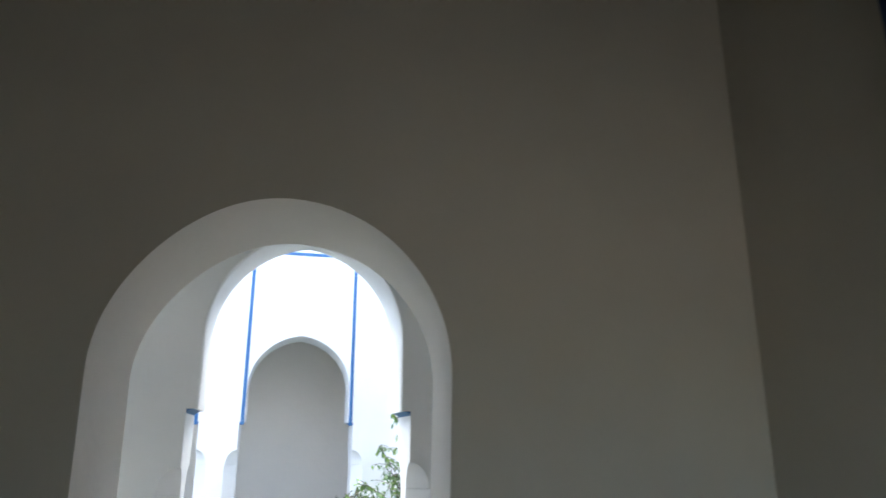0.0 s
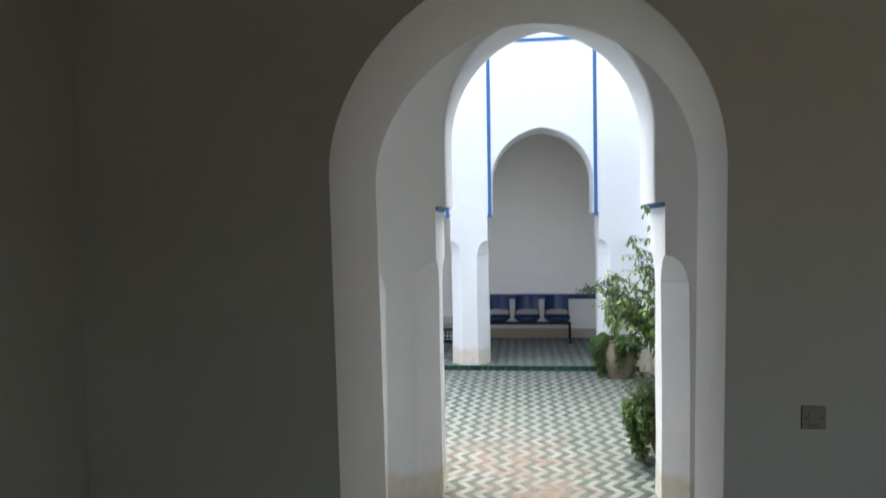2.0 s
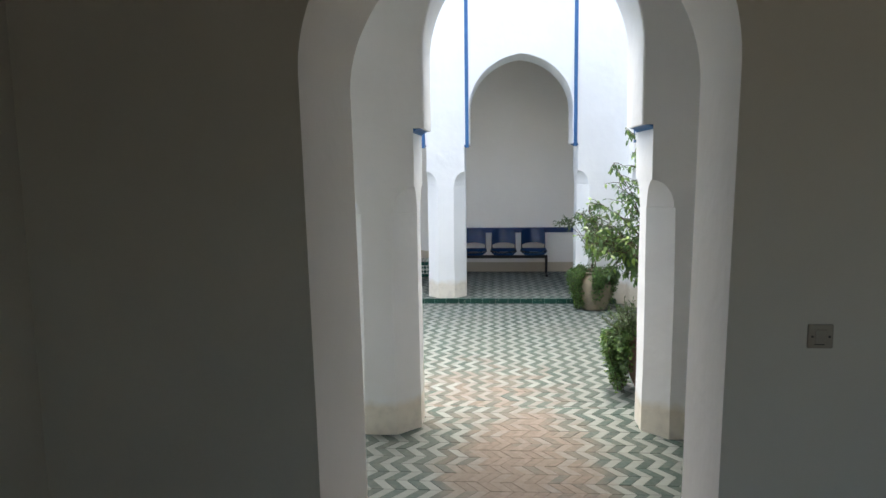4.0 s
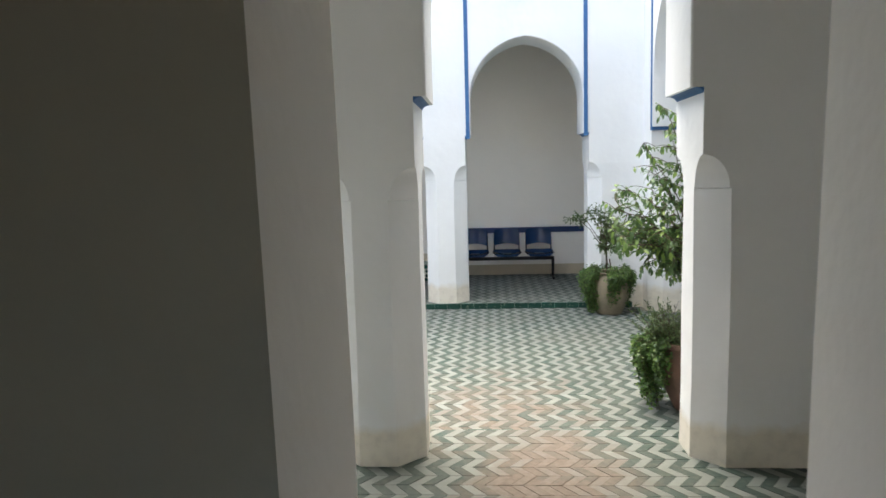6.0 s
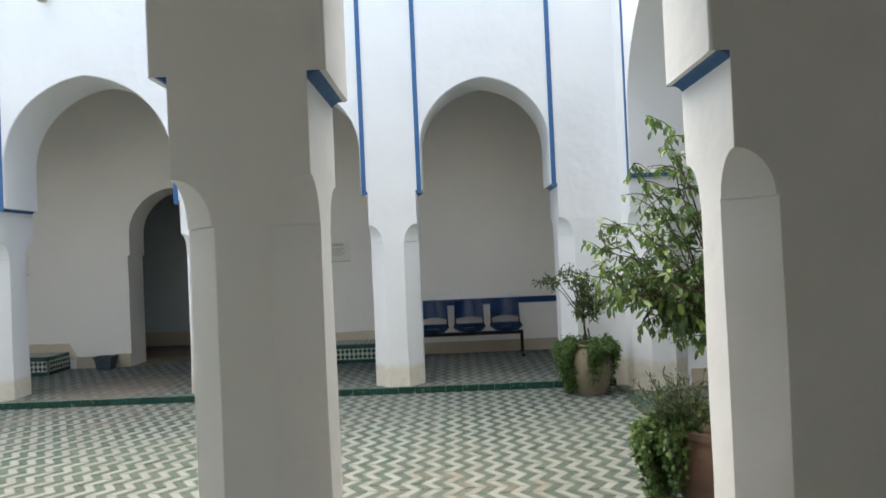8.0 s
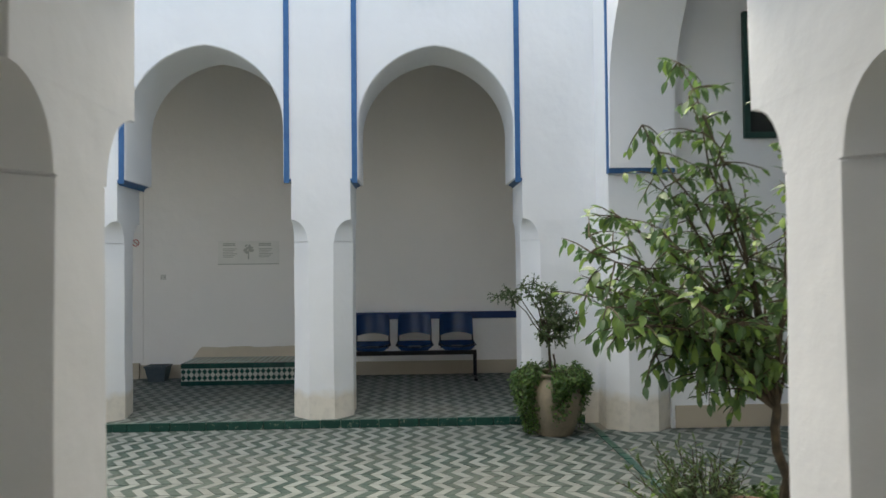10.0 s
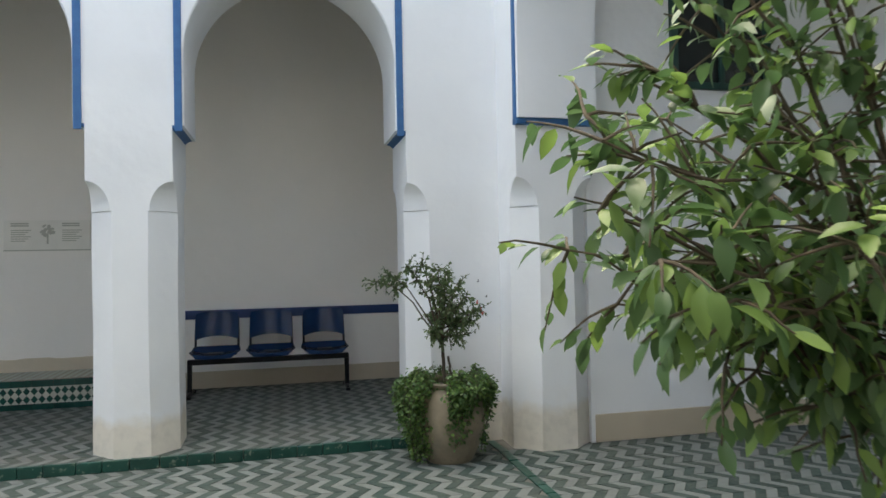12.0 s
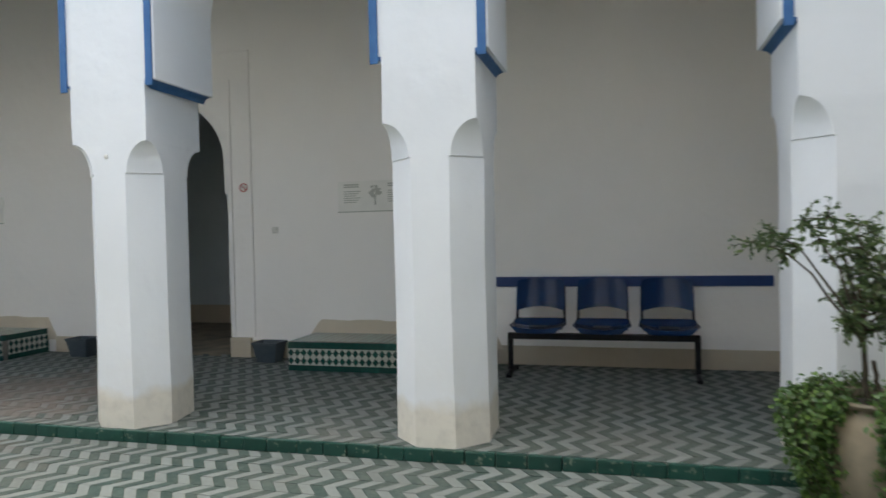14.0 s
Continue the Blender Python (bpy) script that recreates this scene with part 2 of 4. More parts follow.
def arch_points(c, half, spring, rise_from, apex, n=28, point=0.05, tuck=0.0, skew=0.0):
    """Left springing to right springing: straight sides, then two arcs that meet in a blunt point; point: how far their centres lie apart."""
    pts = [(c - half + tuck, spring), (c - half + tuck * 0.6, (spring + rise_from) / 2)]
    for i in range(n + 1):
        a = math.pi * (1 - i / n)
        u, w = math.cos(a), math.sin(a)
        w = math.sqrt(max(0.0, ((1 + point) ** 2 - (abs(u) + point) ** 2) / (1 + 2 * point)))
        w *= 1 - skew * u * u if u < 0 else 1
        pts.append((c + half * u, rise_from + (apex - rise_from) * w))
    return pts + [(c + half - tuck * 0.6, (spring + rise_from) / 2), (c + half - tuck, spring)]


def arch_wall(u0, u1, v0, v1, bottom, top, arches, back=(0.0, 0.0, 1.0, 0.0)):
    """A wall along u from v0 to v1 with arched holes that reach down to its bottom. back: centre, shift and scale of a hole on the far face, and how far its head comes down there."""
    bm = bmesh.new()
    c, shift, grow, drop = back
    outline = [(u0, bottom, False)]
    for pts in arches:
        for u, w in pts:
            if (u, w) != outline[-1][:2]:
                outline.append((u, w, True))
    outline += [(u1, bottom, False), (u1, top, False), (u0, top, False)]
    front = [bm.verts.new((u, v0, w)) for u, w, _ in outline]
    rear = [bm.verts.new((c + (u - c) * grow + shift if hole else u, v1, w - drop * max(0.0, w - 2.2) / 0.67 if hole else w)) for u, w, hole in outline]
    bm.faces.new(front)
    bm.faces.new(rear[::-1])
    for i in range(len(outline)):
        k = (i + 1) % len(outline)
        bm.faces.new((front[i], rear[i], rear[k], front[k]))
    return bm


def turned(bm, m):
    bmesh.ops.transform(bm, matrix=m, verts=bm.verts)
    return bm


def weigh_edges(bm, degrees, level):
    """Marks the edges to be softened: all sharp ones but those that lie in the joint at that level."""
    bmesh.ops.recalc_face_normals(bm, faces=bm.faces)
    layer = bm.edges.layers.float.new("bevel_weight_edge")
    for e in bm.edges:
        joint = all(abs(v.co.z - level) < 1e-4 for v in e.verts)
        if not joint and len(e.link_faces) == 2 and e.calc_face_angle(0.0) > radians(degrees):
            e[layer] = 1.0
    return bm


FLOOR = 0.07       # the galleries lie a low step above the court
IMPOST = 2.195
NEAR_IMPOST = 2.162
TOP = 4.9
SIDE = 0.004       # the side gallery lies level with the court

# ---- structure: the room ----
RX0, RX1, RY0, WY0, WY1 = -1.36, 2.19, 0.0, 3.13, 3.72
room_arch = arch_points(0.18, 0.642, FLOOR, 2.2, 2.856, 40, 0.0, 0.028, 0.12)
wall = setting("wall_1", arch_wall(-2.9, 2.9, WY0, WY1, FLOOR, 5.4, [room_arch], (0.18, 0.045, 1.02, 0.015)), ROOM, "thick grey plaster wall with a round-arched doorway", "wall")
wall.data.materials.append(CREAM)
for p in wall.data.polygons[1:]:      # the reveal and the gallery side take the lighter cream plaster
    p.material_index = 1
smooth(wall, 35)
setting("wall_2", boxes((RX0 - 0.4, RX0, RY0, WY0, 0, 5.2)), ROOM, "grey plaster side wall of the dim room", "wall")
setting("wall_3", boxes((RX1, RX1 + 0.4, RY0, WY0, 0, 5.2)), ROOM, "grey plaster side wall of the dim room", "wall")
# unseen end wall: thickness and doorway added to throw daylight on the arched wall
setting("wall_4", boxes((RX0 - 0.4, 0.62, RY0 - 1.2, RY0, 0, 5.2), (2.12, RX1 + 0.4, RY0 - 1.2, RY0, 0, 5.2), (0.62, 2.12, RY0 - 1.2, RY0, 2.75, 5.2)), ROOM, "unseen end wall, extra thick, its doorway added to beam daylight in", "wall")
# unseen ceiling, its dark brown chosen to cut bounce onto the upper walls
setting("ceiling_1", boxes((RX0 - 0.4, RX1 + 0.4, RY0 - 1.2, WY0, 5.2, 5.4)), DARK_CEILING, "unseen ceiling of the dim room, dark to dim the upper walls", "ceiling")
# floor stays out of view; its dull clay tone keeps bounced light low
setting("floor_1", boxes((RX0, RX1, RY0 - 1.2, 1.75, 0.0, 0.41), (RX0, RX1, 1.75, 2.2, 0.0, 0.24), (RX0, RX1, 2.2, WY1, 0.0, FLOOR)), DULL_FLOOR, "unseen clay floor, dulled to cut bounce, with two shallow steps to the doorway", "floor")

# ---- structure: arcades ----
NY0, NY1 = 5.575, 6.097       # near arcade
FY0, FY1 = 10.455, 11.06    # far arcade
AXIS = -3.87
WEST, EAST = -9.65, 1.907
BACK = 12.85                # back wall of the far gallery


def side_arch(c, half, apex, impost):
    return arch_points(c, half, impost, 2.66, apex, 32, 0.13)


FAR = [(0.475, 0.697, 3.385), (-1.57, 0.685, 3.385), (AXIS, 0.93, 3.61), (2 * AXIS + 1.57, 0.685, 3.385), (2 * AXIS - 0.475, 0.697, 3.385)]
NEAR = [(0.36, 0.70, 3.465), (-1.685, 0.685, 3.465), (AXIS, 0.93, 3.61), (2 * AXIS + 1.685, 0.685, 3.465), (2 * AXIS - 0.36, 0.70, 3.465)]


def arcade(name, spans, y0, y1, impost, label):
    spans = sorted(spans)
    wall = setting(name, weigh_edges(arch_wall(WEST - 0.5, EAST + 0.5, y0, y1, impost, TOP, [side_arch(*s, impost) for s in spans]), 50, impost), WHITE, label, "wall")
    mod = wall.modifiers.new("soft", "BEVEL")
    mod.width, mod.segments, mod.limit_method = 0.012, 2, "WEIGHT"
    return smooth(wall, 35)


wall_far = arcade("wall_5", FAR, FY0, FY1, IMPOST, "white arcade wall with pointed horseshoe arches")
wall_near = arcade("wall_6", NEAR, NY0, NY1, NEAR_IMPOST, "white arcade wall with pointed horseshoe arches")


def corbel(x, out, y0, y1, impost):
    """Blue hollow-moulded underside where the arch leaves its pillar; out: +1 or -1, the way it juts."""
    bm = bmesh.new()
    reach, drop, n = 0.060, 0.046, 6
    prof = [(0.0, 0.0), (reach, 0.0)] + [(reach * (1 - math.sin(a)) , -drop * (1 - math.cos(a))) for a in (math.pi / 2 * i / n for i in range(1, n + 1))]
    loops = [[(x + out * (u - 0.004), y, impost + 0.001 + w) for u, w in prof] for y in (y0 + 0.002, y1 - 0.002)]
    rings(bm, loops)
    return bm


def blue_frame(wall, c, half, y, way, impost, top=4.57):
    """Painted band round an arch's panel: two uprights and a head, standing a little proud."""
    for s in (-1, 1):
        xa, xb = sorted((c + s * (half + 0.008), c + s * (half + 0.056)))
        part("trim", boxes((xa, xb, min(y, y + way * 0.012), max(y, y + way * 0.012), impost - 0.04 if way < 0 else impost, top), bevel=0.003), BLUE, wall, "blue painted upright band")
    part("trim", boxes((c - half - 0.056, c + half + 0.056, min(y, y + way * 0.013), max(y, y + way * 0.013), top, top + 0.045), bevel=0.003), BLUE, wall, "blue painted head band")


for spans, wall, y0, y1, y, way, impost in ((FAR, wall_far, FY0, FY1, FY0, -1, IMPOST), (NEAR, wall_near, NY0, NY1, NY1, 1, NEAR_IMPOST)):
    for c, half, apex in spans:
        blue_frame(wall, c, half, y, way, impost)
        for s in (-1, 1):
            part("impost", corbel(c + s * (half + 0.07), -s, y0, y1, impost), BLUE, wall, "blue hollow-moulded impost")


def pillar(name, x0, x1, y0, y1, z0=FLOOR, chamfers=(1, 1, 1, 1), c0=0.155, head=IMPOST, pinch=0.0, stop=(1.83, 1.64), label="white octagonal pillar with rounded chamfer stops and ochre foot"):
    """A square pillar whose corners are cut back up to round-headed stops. chamfers: south-west, south-east, north-east, north-west."""
    def loop(z, c, grow=0.0):
        a0, a1, b0, b1 = x0 - grow, x1 + grow, y0 - grow, y1 + grow
        q = [max(c * k, 0.002) for k in chamfers]
        ring = [(a0, b0 + q[0]), (a0 + q[0], b0), (a1 - q[1], b0), (a1, b0 + q[1]),
                (a1 - pinch, b1 - q[2]), (a1 - q[2] - pinch, b1), (a0 + q[3], b1), (a0, b1 - q[3])]
        k = 0.0 if z > 1.9 else 0.006
        return [(x + k * noise.noise((x * 3, y * 3, z * 1.7)), y + k * noise.noise((x * 3 + 9, y * 3, z * 1.7)), z) for x, y in ring]
    top, line = stop
    loops = [loop(z0 - 0.02, c0, 0.004), loop(z0 + 0.24, c0, 0.003), *(loop(0.5 + 0.16 * i, c0) for i in range(7)), loop(line - 0.006, c0), loop(line - 0.005, c0 + 0.006), loop(line - 0.001, c0 + 0.006), loop(line, c0 - 0.009)]
    for i in range(1, 9):
        s = i / 8
        loops.append(loop(line + (top - line) * math.sin(s * math.pi / 2), (c0 - 0.009) * math.cos(s * math.pi / 2)))
    loops += [loop(2.0, 0.0), loop(head, 0.0)]
    bm = bmesh.new()
    rings(bm, loops)
    weigh_edges(bm, 28, head)
    ob = part(name, bm, WHITE_DADO)
    tagged(ob, label, "pillar", "arcade pillars")
    mod = ob.modifiers.new("soft", "BEVEL")
    mod.width, mod.segments, mod.limit_method = 0.010, 2, "WEIGHT"
    return smooth(ob, 30)


def pillars_between(spans, y0, y1, impost, stop=(1.83, 1.64), last_stop=(1.83, 1.64)):
    spans = sorted(spans)
    for a, b in zip(spans, spans[1:]):
        pillar("pillar", a[0] + a[1] + 0.07, b[0] - b[1] - 0.07, y0, y1, head=impost, pinch=0.05 if impost == IMPOST and abs(a[0] - AXIS) < 0.1 else 0.0, stop=stop)
    first, last = spans[0], spans[-1]
    corner = "white corner pillar with rounded chamfer stops and ochre foot"
    pillar("pillar", last[0] + last[1] + 0.07, EAST + 0.5, y0, y1, 0.015, (1, 0, 0, 1), head=impost, stop=last_stop, label=corner)
    pillar("pillar", WEST - 0.5, first[0] - first[1] - 0.07, y0, y1, FLOOR, (0, 1, 1, 0), head=impost, label=corner)


pillars_between(FAR, FY0, FY1, IMPOST)
pillars_between(NEAR, NY0, NY1, NEAR_IMPOST, (1.782, 1.605), (1.808, 1.63))

# the east side: one great arch, its pier in the corner, and the gallery behind it
EX1 = 2.46
EAST_PIER = 10.056
east_arch = arch_points(8.28, 1.70, IMPOST + 0.02, 2.8, 4.08, 36, 0.04)
east_bm = arch_wall(NY1, FY0, 0.0, EX1 - EAST, IMPOST + 0.02, TOP, [east_arch])
# the wall is built along x and turned to run along y, its face to the court
wall_east = setting("wall_7", turned(east_bm, Matrix(((0, 1, 0, EAST), (1, 0, 0, 0), (0, 0, 1, 0), (0, 0, 0, 1)))), WHITE, "white court wall with one tall arch", "wall")
smooth(wall_east, 35)
for s in (-1, 1):
    ya, yb = sorted((8.28 + s * 1.738, 8.28 + s * 1.786))
    part("trim", boxes((EAST - 0.012, EAST, ya, yb, IMPOST - 0.01, 4.57), bevel=0.003), BLUE, wall_east, "blue painted upright band")
    ya, yb = sorted((8.28 + s * 1.725, 8.28 + s * 1.80))
    part("impost", boxes((EAST - 0.01, EX1 + 0.004, ya, yb, IMPOST - 0.02, IMPOST + 0.022), bevel=0.006), BLUE, wall_east, "blue painted impost")
pillar("pillar", EAST, EX1, EAST_PIER, FY0 - 0.003, SIDE, (1, 1, 0, 0), head=IMPOST + 0.02, label="white engaged corner pier with rounded chamfer stops")
pillar("pillar", EAST + 0.004, EX1, NY1 + 0.003, 6.50, SIDE, (0, 0, 1, 1), head=IMPOST + 0.02, label="white engaged corner pier with rounded chamfer stops")
setting("wall_8", boxes((EX1 + 0.002, 5.3, 10.17, 10.5, 0, TOP)), WHITE, "white end wall of the side gallery", "wall")
setting("wall_9", boxes((4.9, 5.3, 5.0, 10.17, 0, TOP)), WHITE, "white back wall of the side gallery", "wall")
setting("wall_10", boxes((EAST + 0.5, 5.3, 5.55, 6.1, 0, TOP)), WHITE, "white end wall of the side gallery", "wall")
setting("baseboard_1", boxes((EX1 + 0.03, 4.9, 10.155, 10.17, SIDE, 0.195), bevel=0.004), OCHRE, "ochre painted skirting band", "baseboard")
setting("ceiling_2", boxes((EX1, 5.3, 6.1, 10.17, 4.9, 5.1)), CREAM, "plain side gallery ceiling", "ceiling")

# the far gallery: its back wall with an arched doorway, end walls and ceiling
door_arch = arch_points(-3.96, 0.628, 1.67, 1.98, 2.62, 32, 0.12)
door_arch = [(-4.618, 0.02), (-4.618, 1.67)] + door_arch + [(-3.302, 1.67), (-3.302, 0.02)]
setting("wall_11", arch_wall(WEST - 0.9, 2.6, BACK, BACK + 0.45, 0.02, 4.6, [door_arch]), CREAM, "cream gallery wall with an arched doorway", "wall")
setting("trim_1", arch_wall(-4.665, -3.255, BACK - 0.012, BACK - 0.002, 0.02, 2.78, [door_arch]), CREAM, "cream plaster surround standing proud about the doorway", "trim")
setting("wall_12", boxes((1.75, 2.6, FY1, BACK, 0, 4.6)), CREAM, "cream end wall of the far gallery", "wall")
setting("wall_13", boxes((WEST - 0.9, WEST - 0.5, FY1, BACK, 0, 4.6)), CREAM, "cream end wall of the far gallery", "wall")
setting("ceiling_3", boxes((WEST - 0.9, 2.6, FY1 - 0.002, BACK + 0.45, 4.6, 4.8)), CREAM, "plain far gallery ceiling", "ceiling")
setting("wall_14", boxes((-6.2, -5.8, BACK + 0.45, 15.25, 0, 4.6), (-2.2, -1.8, BACK + 0.45, 15.25, 0, 4.6), (-6.2, -1.8, 15.25, 15.65, 0, 4.6)), DUSK, "walls of the dark room beyond", "wall")
setting("ceiling_4", boxes((-6.2, -1.8, BACK + 0.45, 15.65, 4.6, 4.8)), ROOM, "ceiling of the dark room beyond", "ceiling")
setting("floor_2", boxes((-5.8, -2.2, BACK + 0.0, 15.25, 0.0, FLOOR)), CLAY, "clay floor of the dark room beyond", "floor")

# the near gallery
setting("ceiling_5", boxes((WEST - 0.9, 2.9, WY1, NY0, 3.9, 4.1)), CREAM, "plain near gallery ceiling", "ceiling")
setting("wall_15", boxes((WEST - 0.9, -2.9, WY0, WY1, 0, TOP)), CREAM, "cream gallery wall", "wall")
setting("wall_16", boxes((2.6, 2.9, WY1, 5.55, 0, 3.9)), CREAM, "cream end wall of the near gallery", "wall")
setting("wall_17", boxes((WEST - 0.9, WEST - 0.5, WY1, NY1, 0, TOP)), CREAM, "cream end wall of the near gallery", "wall")
setting("wall_18", boxes((WEST - 0.5, WEST, NY1, FY0, 0, TOP)), WHITE, "white end wall of the court", "wall")

# ---- ground and floor beds ----
bm = bmesh.new()
bmesh.ops.create_grid(bm, x_segments=8, y_segments=8, size=600)
turned(bm, Matrix.Translation((0, 0, -0.06)))
setting("ground", bm, EARTH, "dry earth around the building", "ground")
court_floor = setting("floor_3", boxes((WEST, 1.80, 6.16, 10.42, -0.05, -0.006)), MORTAR, "court floor of pale and green zigzag tiles", "floor")
gallery_floor = setting("floor_4", boxes((WEST - 0.5, 2.6, WY1, 6.14, -0.05, FLOOR - 0.006)), MORTAR, "gallery floor of worn zigzag tiles", "floor")
far_floor = setting("floor_5", boxes((WEST - 0.5, 1.75, 10.44, BACK, -0.05, FLOOR - 0.006)), MORTAR, "gallery floor of worn zigzag tiles", "floor")
east_floor = setting("floor_6", boxes((1.82, 4.9, 6.14, 10.44, -0.05, SIDE - 0.006)), MORTAR, "side gallery floor of zigzag tiles", "floor")

# ==== things ====
# ---- the far gallery ----


def dado_run(x0, x1, z1=0.235):
    return boxes((x0, x1, BACK - 0.014, BACK - 0.001, FLOOR, z1), bevel=0.004)


for i, (x0, x1) in enumerate(((-0.72, 1.75), (-3.07, -2.56), (-5.42, -4.845))):
    setting("baseboard_%d" % (i + 2), dado_run(x0, x1), OCHRE, "ochre painted skirting band along the gallery wall", "baseboard")
for i, x in enumerate((-3.301 + 0.113, -4.845 + 0.113)):
    setting("baseboard_%d" % (i + 5), boxes((x - 0.112, x + 0.112, BACK - 0.042, BACK - 0.0015, FLOOR, 0.26), bevel=0.004), OCHRE, "ochre painted skirting band beside the doorway", "baseboard")
setting("baseboard_7", boxes((-5.8, -2.2, 15.236, 15.249, FLOOR, 0.32), bevel=0.004), OCHRE, "ochre painted skirting band in the dark room", "baseboard")
setting("trim_2", boxes((-0.72, 1.585, BACK - 0.02, BACK, 0.752, 0.838), bevel=0.003), NAVY, "navy blue chair rail board on the wall", "trim")


def waiting_bench():
    """Three moulded seats on one black beam between two inverted-L feet."""
    ob = thing("waiting_bench", "three blue plastic seats on a black steel beam bench", "bench", (0.253, 12.345, FLOOR))
    part("beam", boxes((-0.735, 0.735, 0.03, 0.09, 0.295, 0.345), bevel=0.008), BLACK_STEEL, ob, "black steel beam")
    for x in (-0.716, 0.716):
        bm = bmesh.new()
        tube(bm, [(x, 0.06, 0.32), (x, 0.055, 0.18), (x, 0.05, 0.035)], [0.024, 0.022, 0.022], 8)
        leg = part("leg", bm, BLACK_STEEL, ob)
        bm = bmesh.new()
        tube(bm, [(x, -0.05, 0.022), (x, 0.02, 0.034), (x, 0.12, 0.034), (x, 0.30, 0.022)], [0.018, 0.022, 0.022, 0.018], 8)
        smooth(part("foot", bm, BLACK_STEEL, leg, "black steel foot bar"))
        for y in (-0.0575, 0.2975):
            part("rubber_foot", boxes((x - 0.022, x + 0.022, y - 0.0175, y + 0.0175, 0.0, 0.03), bevel=0.006), BLACK_STEEL, leg)
        smooth(leg)
    for x in (-0.49, 0.01, 0.51):
        n, m = 12, 8
        bm = bmesh.new()
        grid = []
        for j in range(m + 1):
            v = j / m
            row = []
            for i in range(n + 1):
                u = i / n * 2 - 1
                wide = 0.205 + 0.02 * math.sin(v * math.pi) - 0.05 * max(0, 0.2 - v) / 0.2 * abs(u)
                y = -0.16 + 0.40 * v + (0.05 * u * u if v < 0.5 else 0.0) * (1 - 2 * v)
                z = 0.415 - 0.028 * (1 - u * u) * math.sin(v * math.pi) - 0.045 * max(0.0, 0.25 - v) ** 2 / 0.0625 + 0.03 * max(0.0, v - 0.75) / 0.25
                row.append(bm.verts.new((x + u * wide, y, z)))
            grid.append(row)
        for a, b in zip(grid, grid[1:]):
            for i in range(n):
                bm.faces.new((a[i], a[i + 1], b[i + 1], b[i]))
        bmesh.ops.solidify(bm, geom=bm.faces[:], thickness=0.012)
        seat = smooth(part("seat", bm, PLASTIC, ob, "blue moulded plastic seat"), 60)
        bm = bmesh.new()
        grid = []
        for j in range(m + 1):
            v = j / m
            row = []
            for i in range(n + 1):
                u = i / n * 2 - 1
                lower = 0.505 + 0.032 * (1 - u * u)
                upper = 0.75 + 0.014 * (1 - u ** 4)
                z = lower + (upper - lower) * v
                y = 0.205 + 0.07 * v + 0.06 * (1 - u * u)
                wide = 0.197 - 0.012 * max(0, v - 0.85) / 0.15
                row.append(bm.verts.new((x + u * wide, y, z)))
            grid.append(row)
        for a, b in zip(grid, grid[1:]):
            for i in range(n):
                bm.faces.new((a[i], a[i + 1], b[i + 1], b[i]))
        bmesh.ops.solidify(bm, geom=bm.faces[:], thickness=0.012)
        smooth(part("backrest", bm, PLASTIC, ob, "blue moulded plastic backrest"), 60)
        for s in (-1, 1):
            bm = bmesh.new()
            tube(bm, [(x + s * 0.185, 0.0, 0.39), (x + s * 0.192, 0.20, 0.40), (x + s * 0.194, 0.235, 0.44), (x + s * 0.194, 0.262, 0.56), (x + s * 0.19, 0.30, 0.71)], [0.011] * 5, 7)
            smooth(part("seat_frame", bm, BLACK_STEEL, ob, "black steel side tube"))
        part("bracket", boxes((x - 0.07, x + 0.07, 0.0, 0.12, 0.345, 0.40), bevel=0.006), BLACK_STEEL, ob)
    return ob


waiting_bench()


def diamond_mesh(r, d):
    bm = bmesh.new()
    top = [bm.verts.new(p) for p in ((-r, -d, 0), (0, -d, -r), (r, -d, 0), (0, -d, r))]
    low = [bm.verts.new(p) for p in ((-r, 0, 0), (0, 0, -r), (r, 0, 0), (0, 0, r))]
    bm.faces.new(top)
    for i in range(4):
        bm.faces.new((top[i], low[i], low[(i + 1) % 4], top[(i + 1) % 4]))
    return bm


GREEN_DIAMOND = mesh_of(diamond_mesh(0.0285, 0.004), "diamond_green", GREEN_TILE)
WHITE_DIAMOND = mesh_of(diamond_mesh(0.0275, 0.0035), "diamond_white", WHITE_TILE)


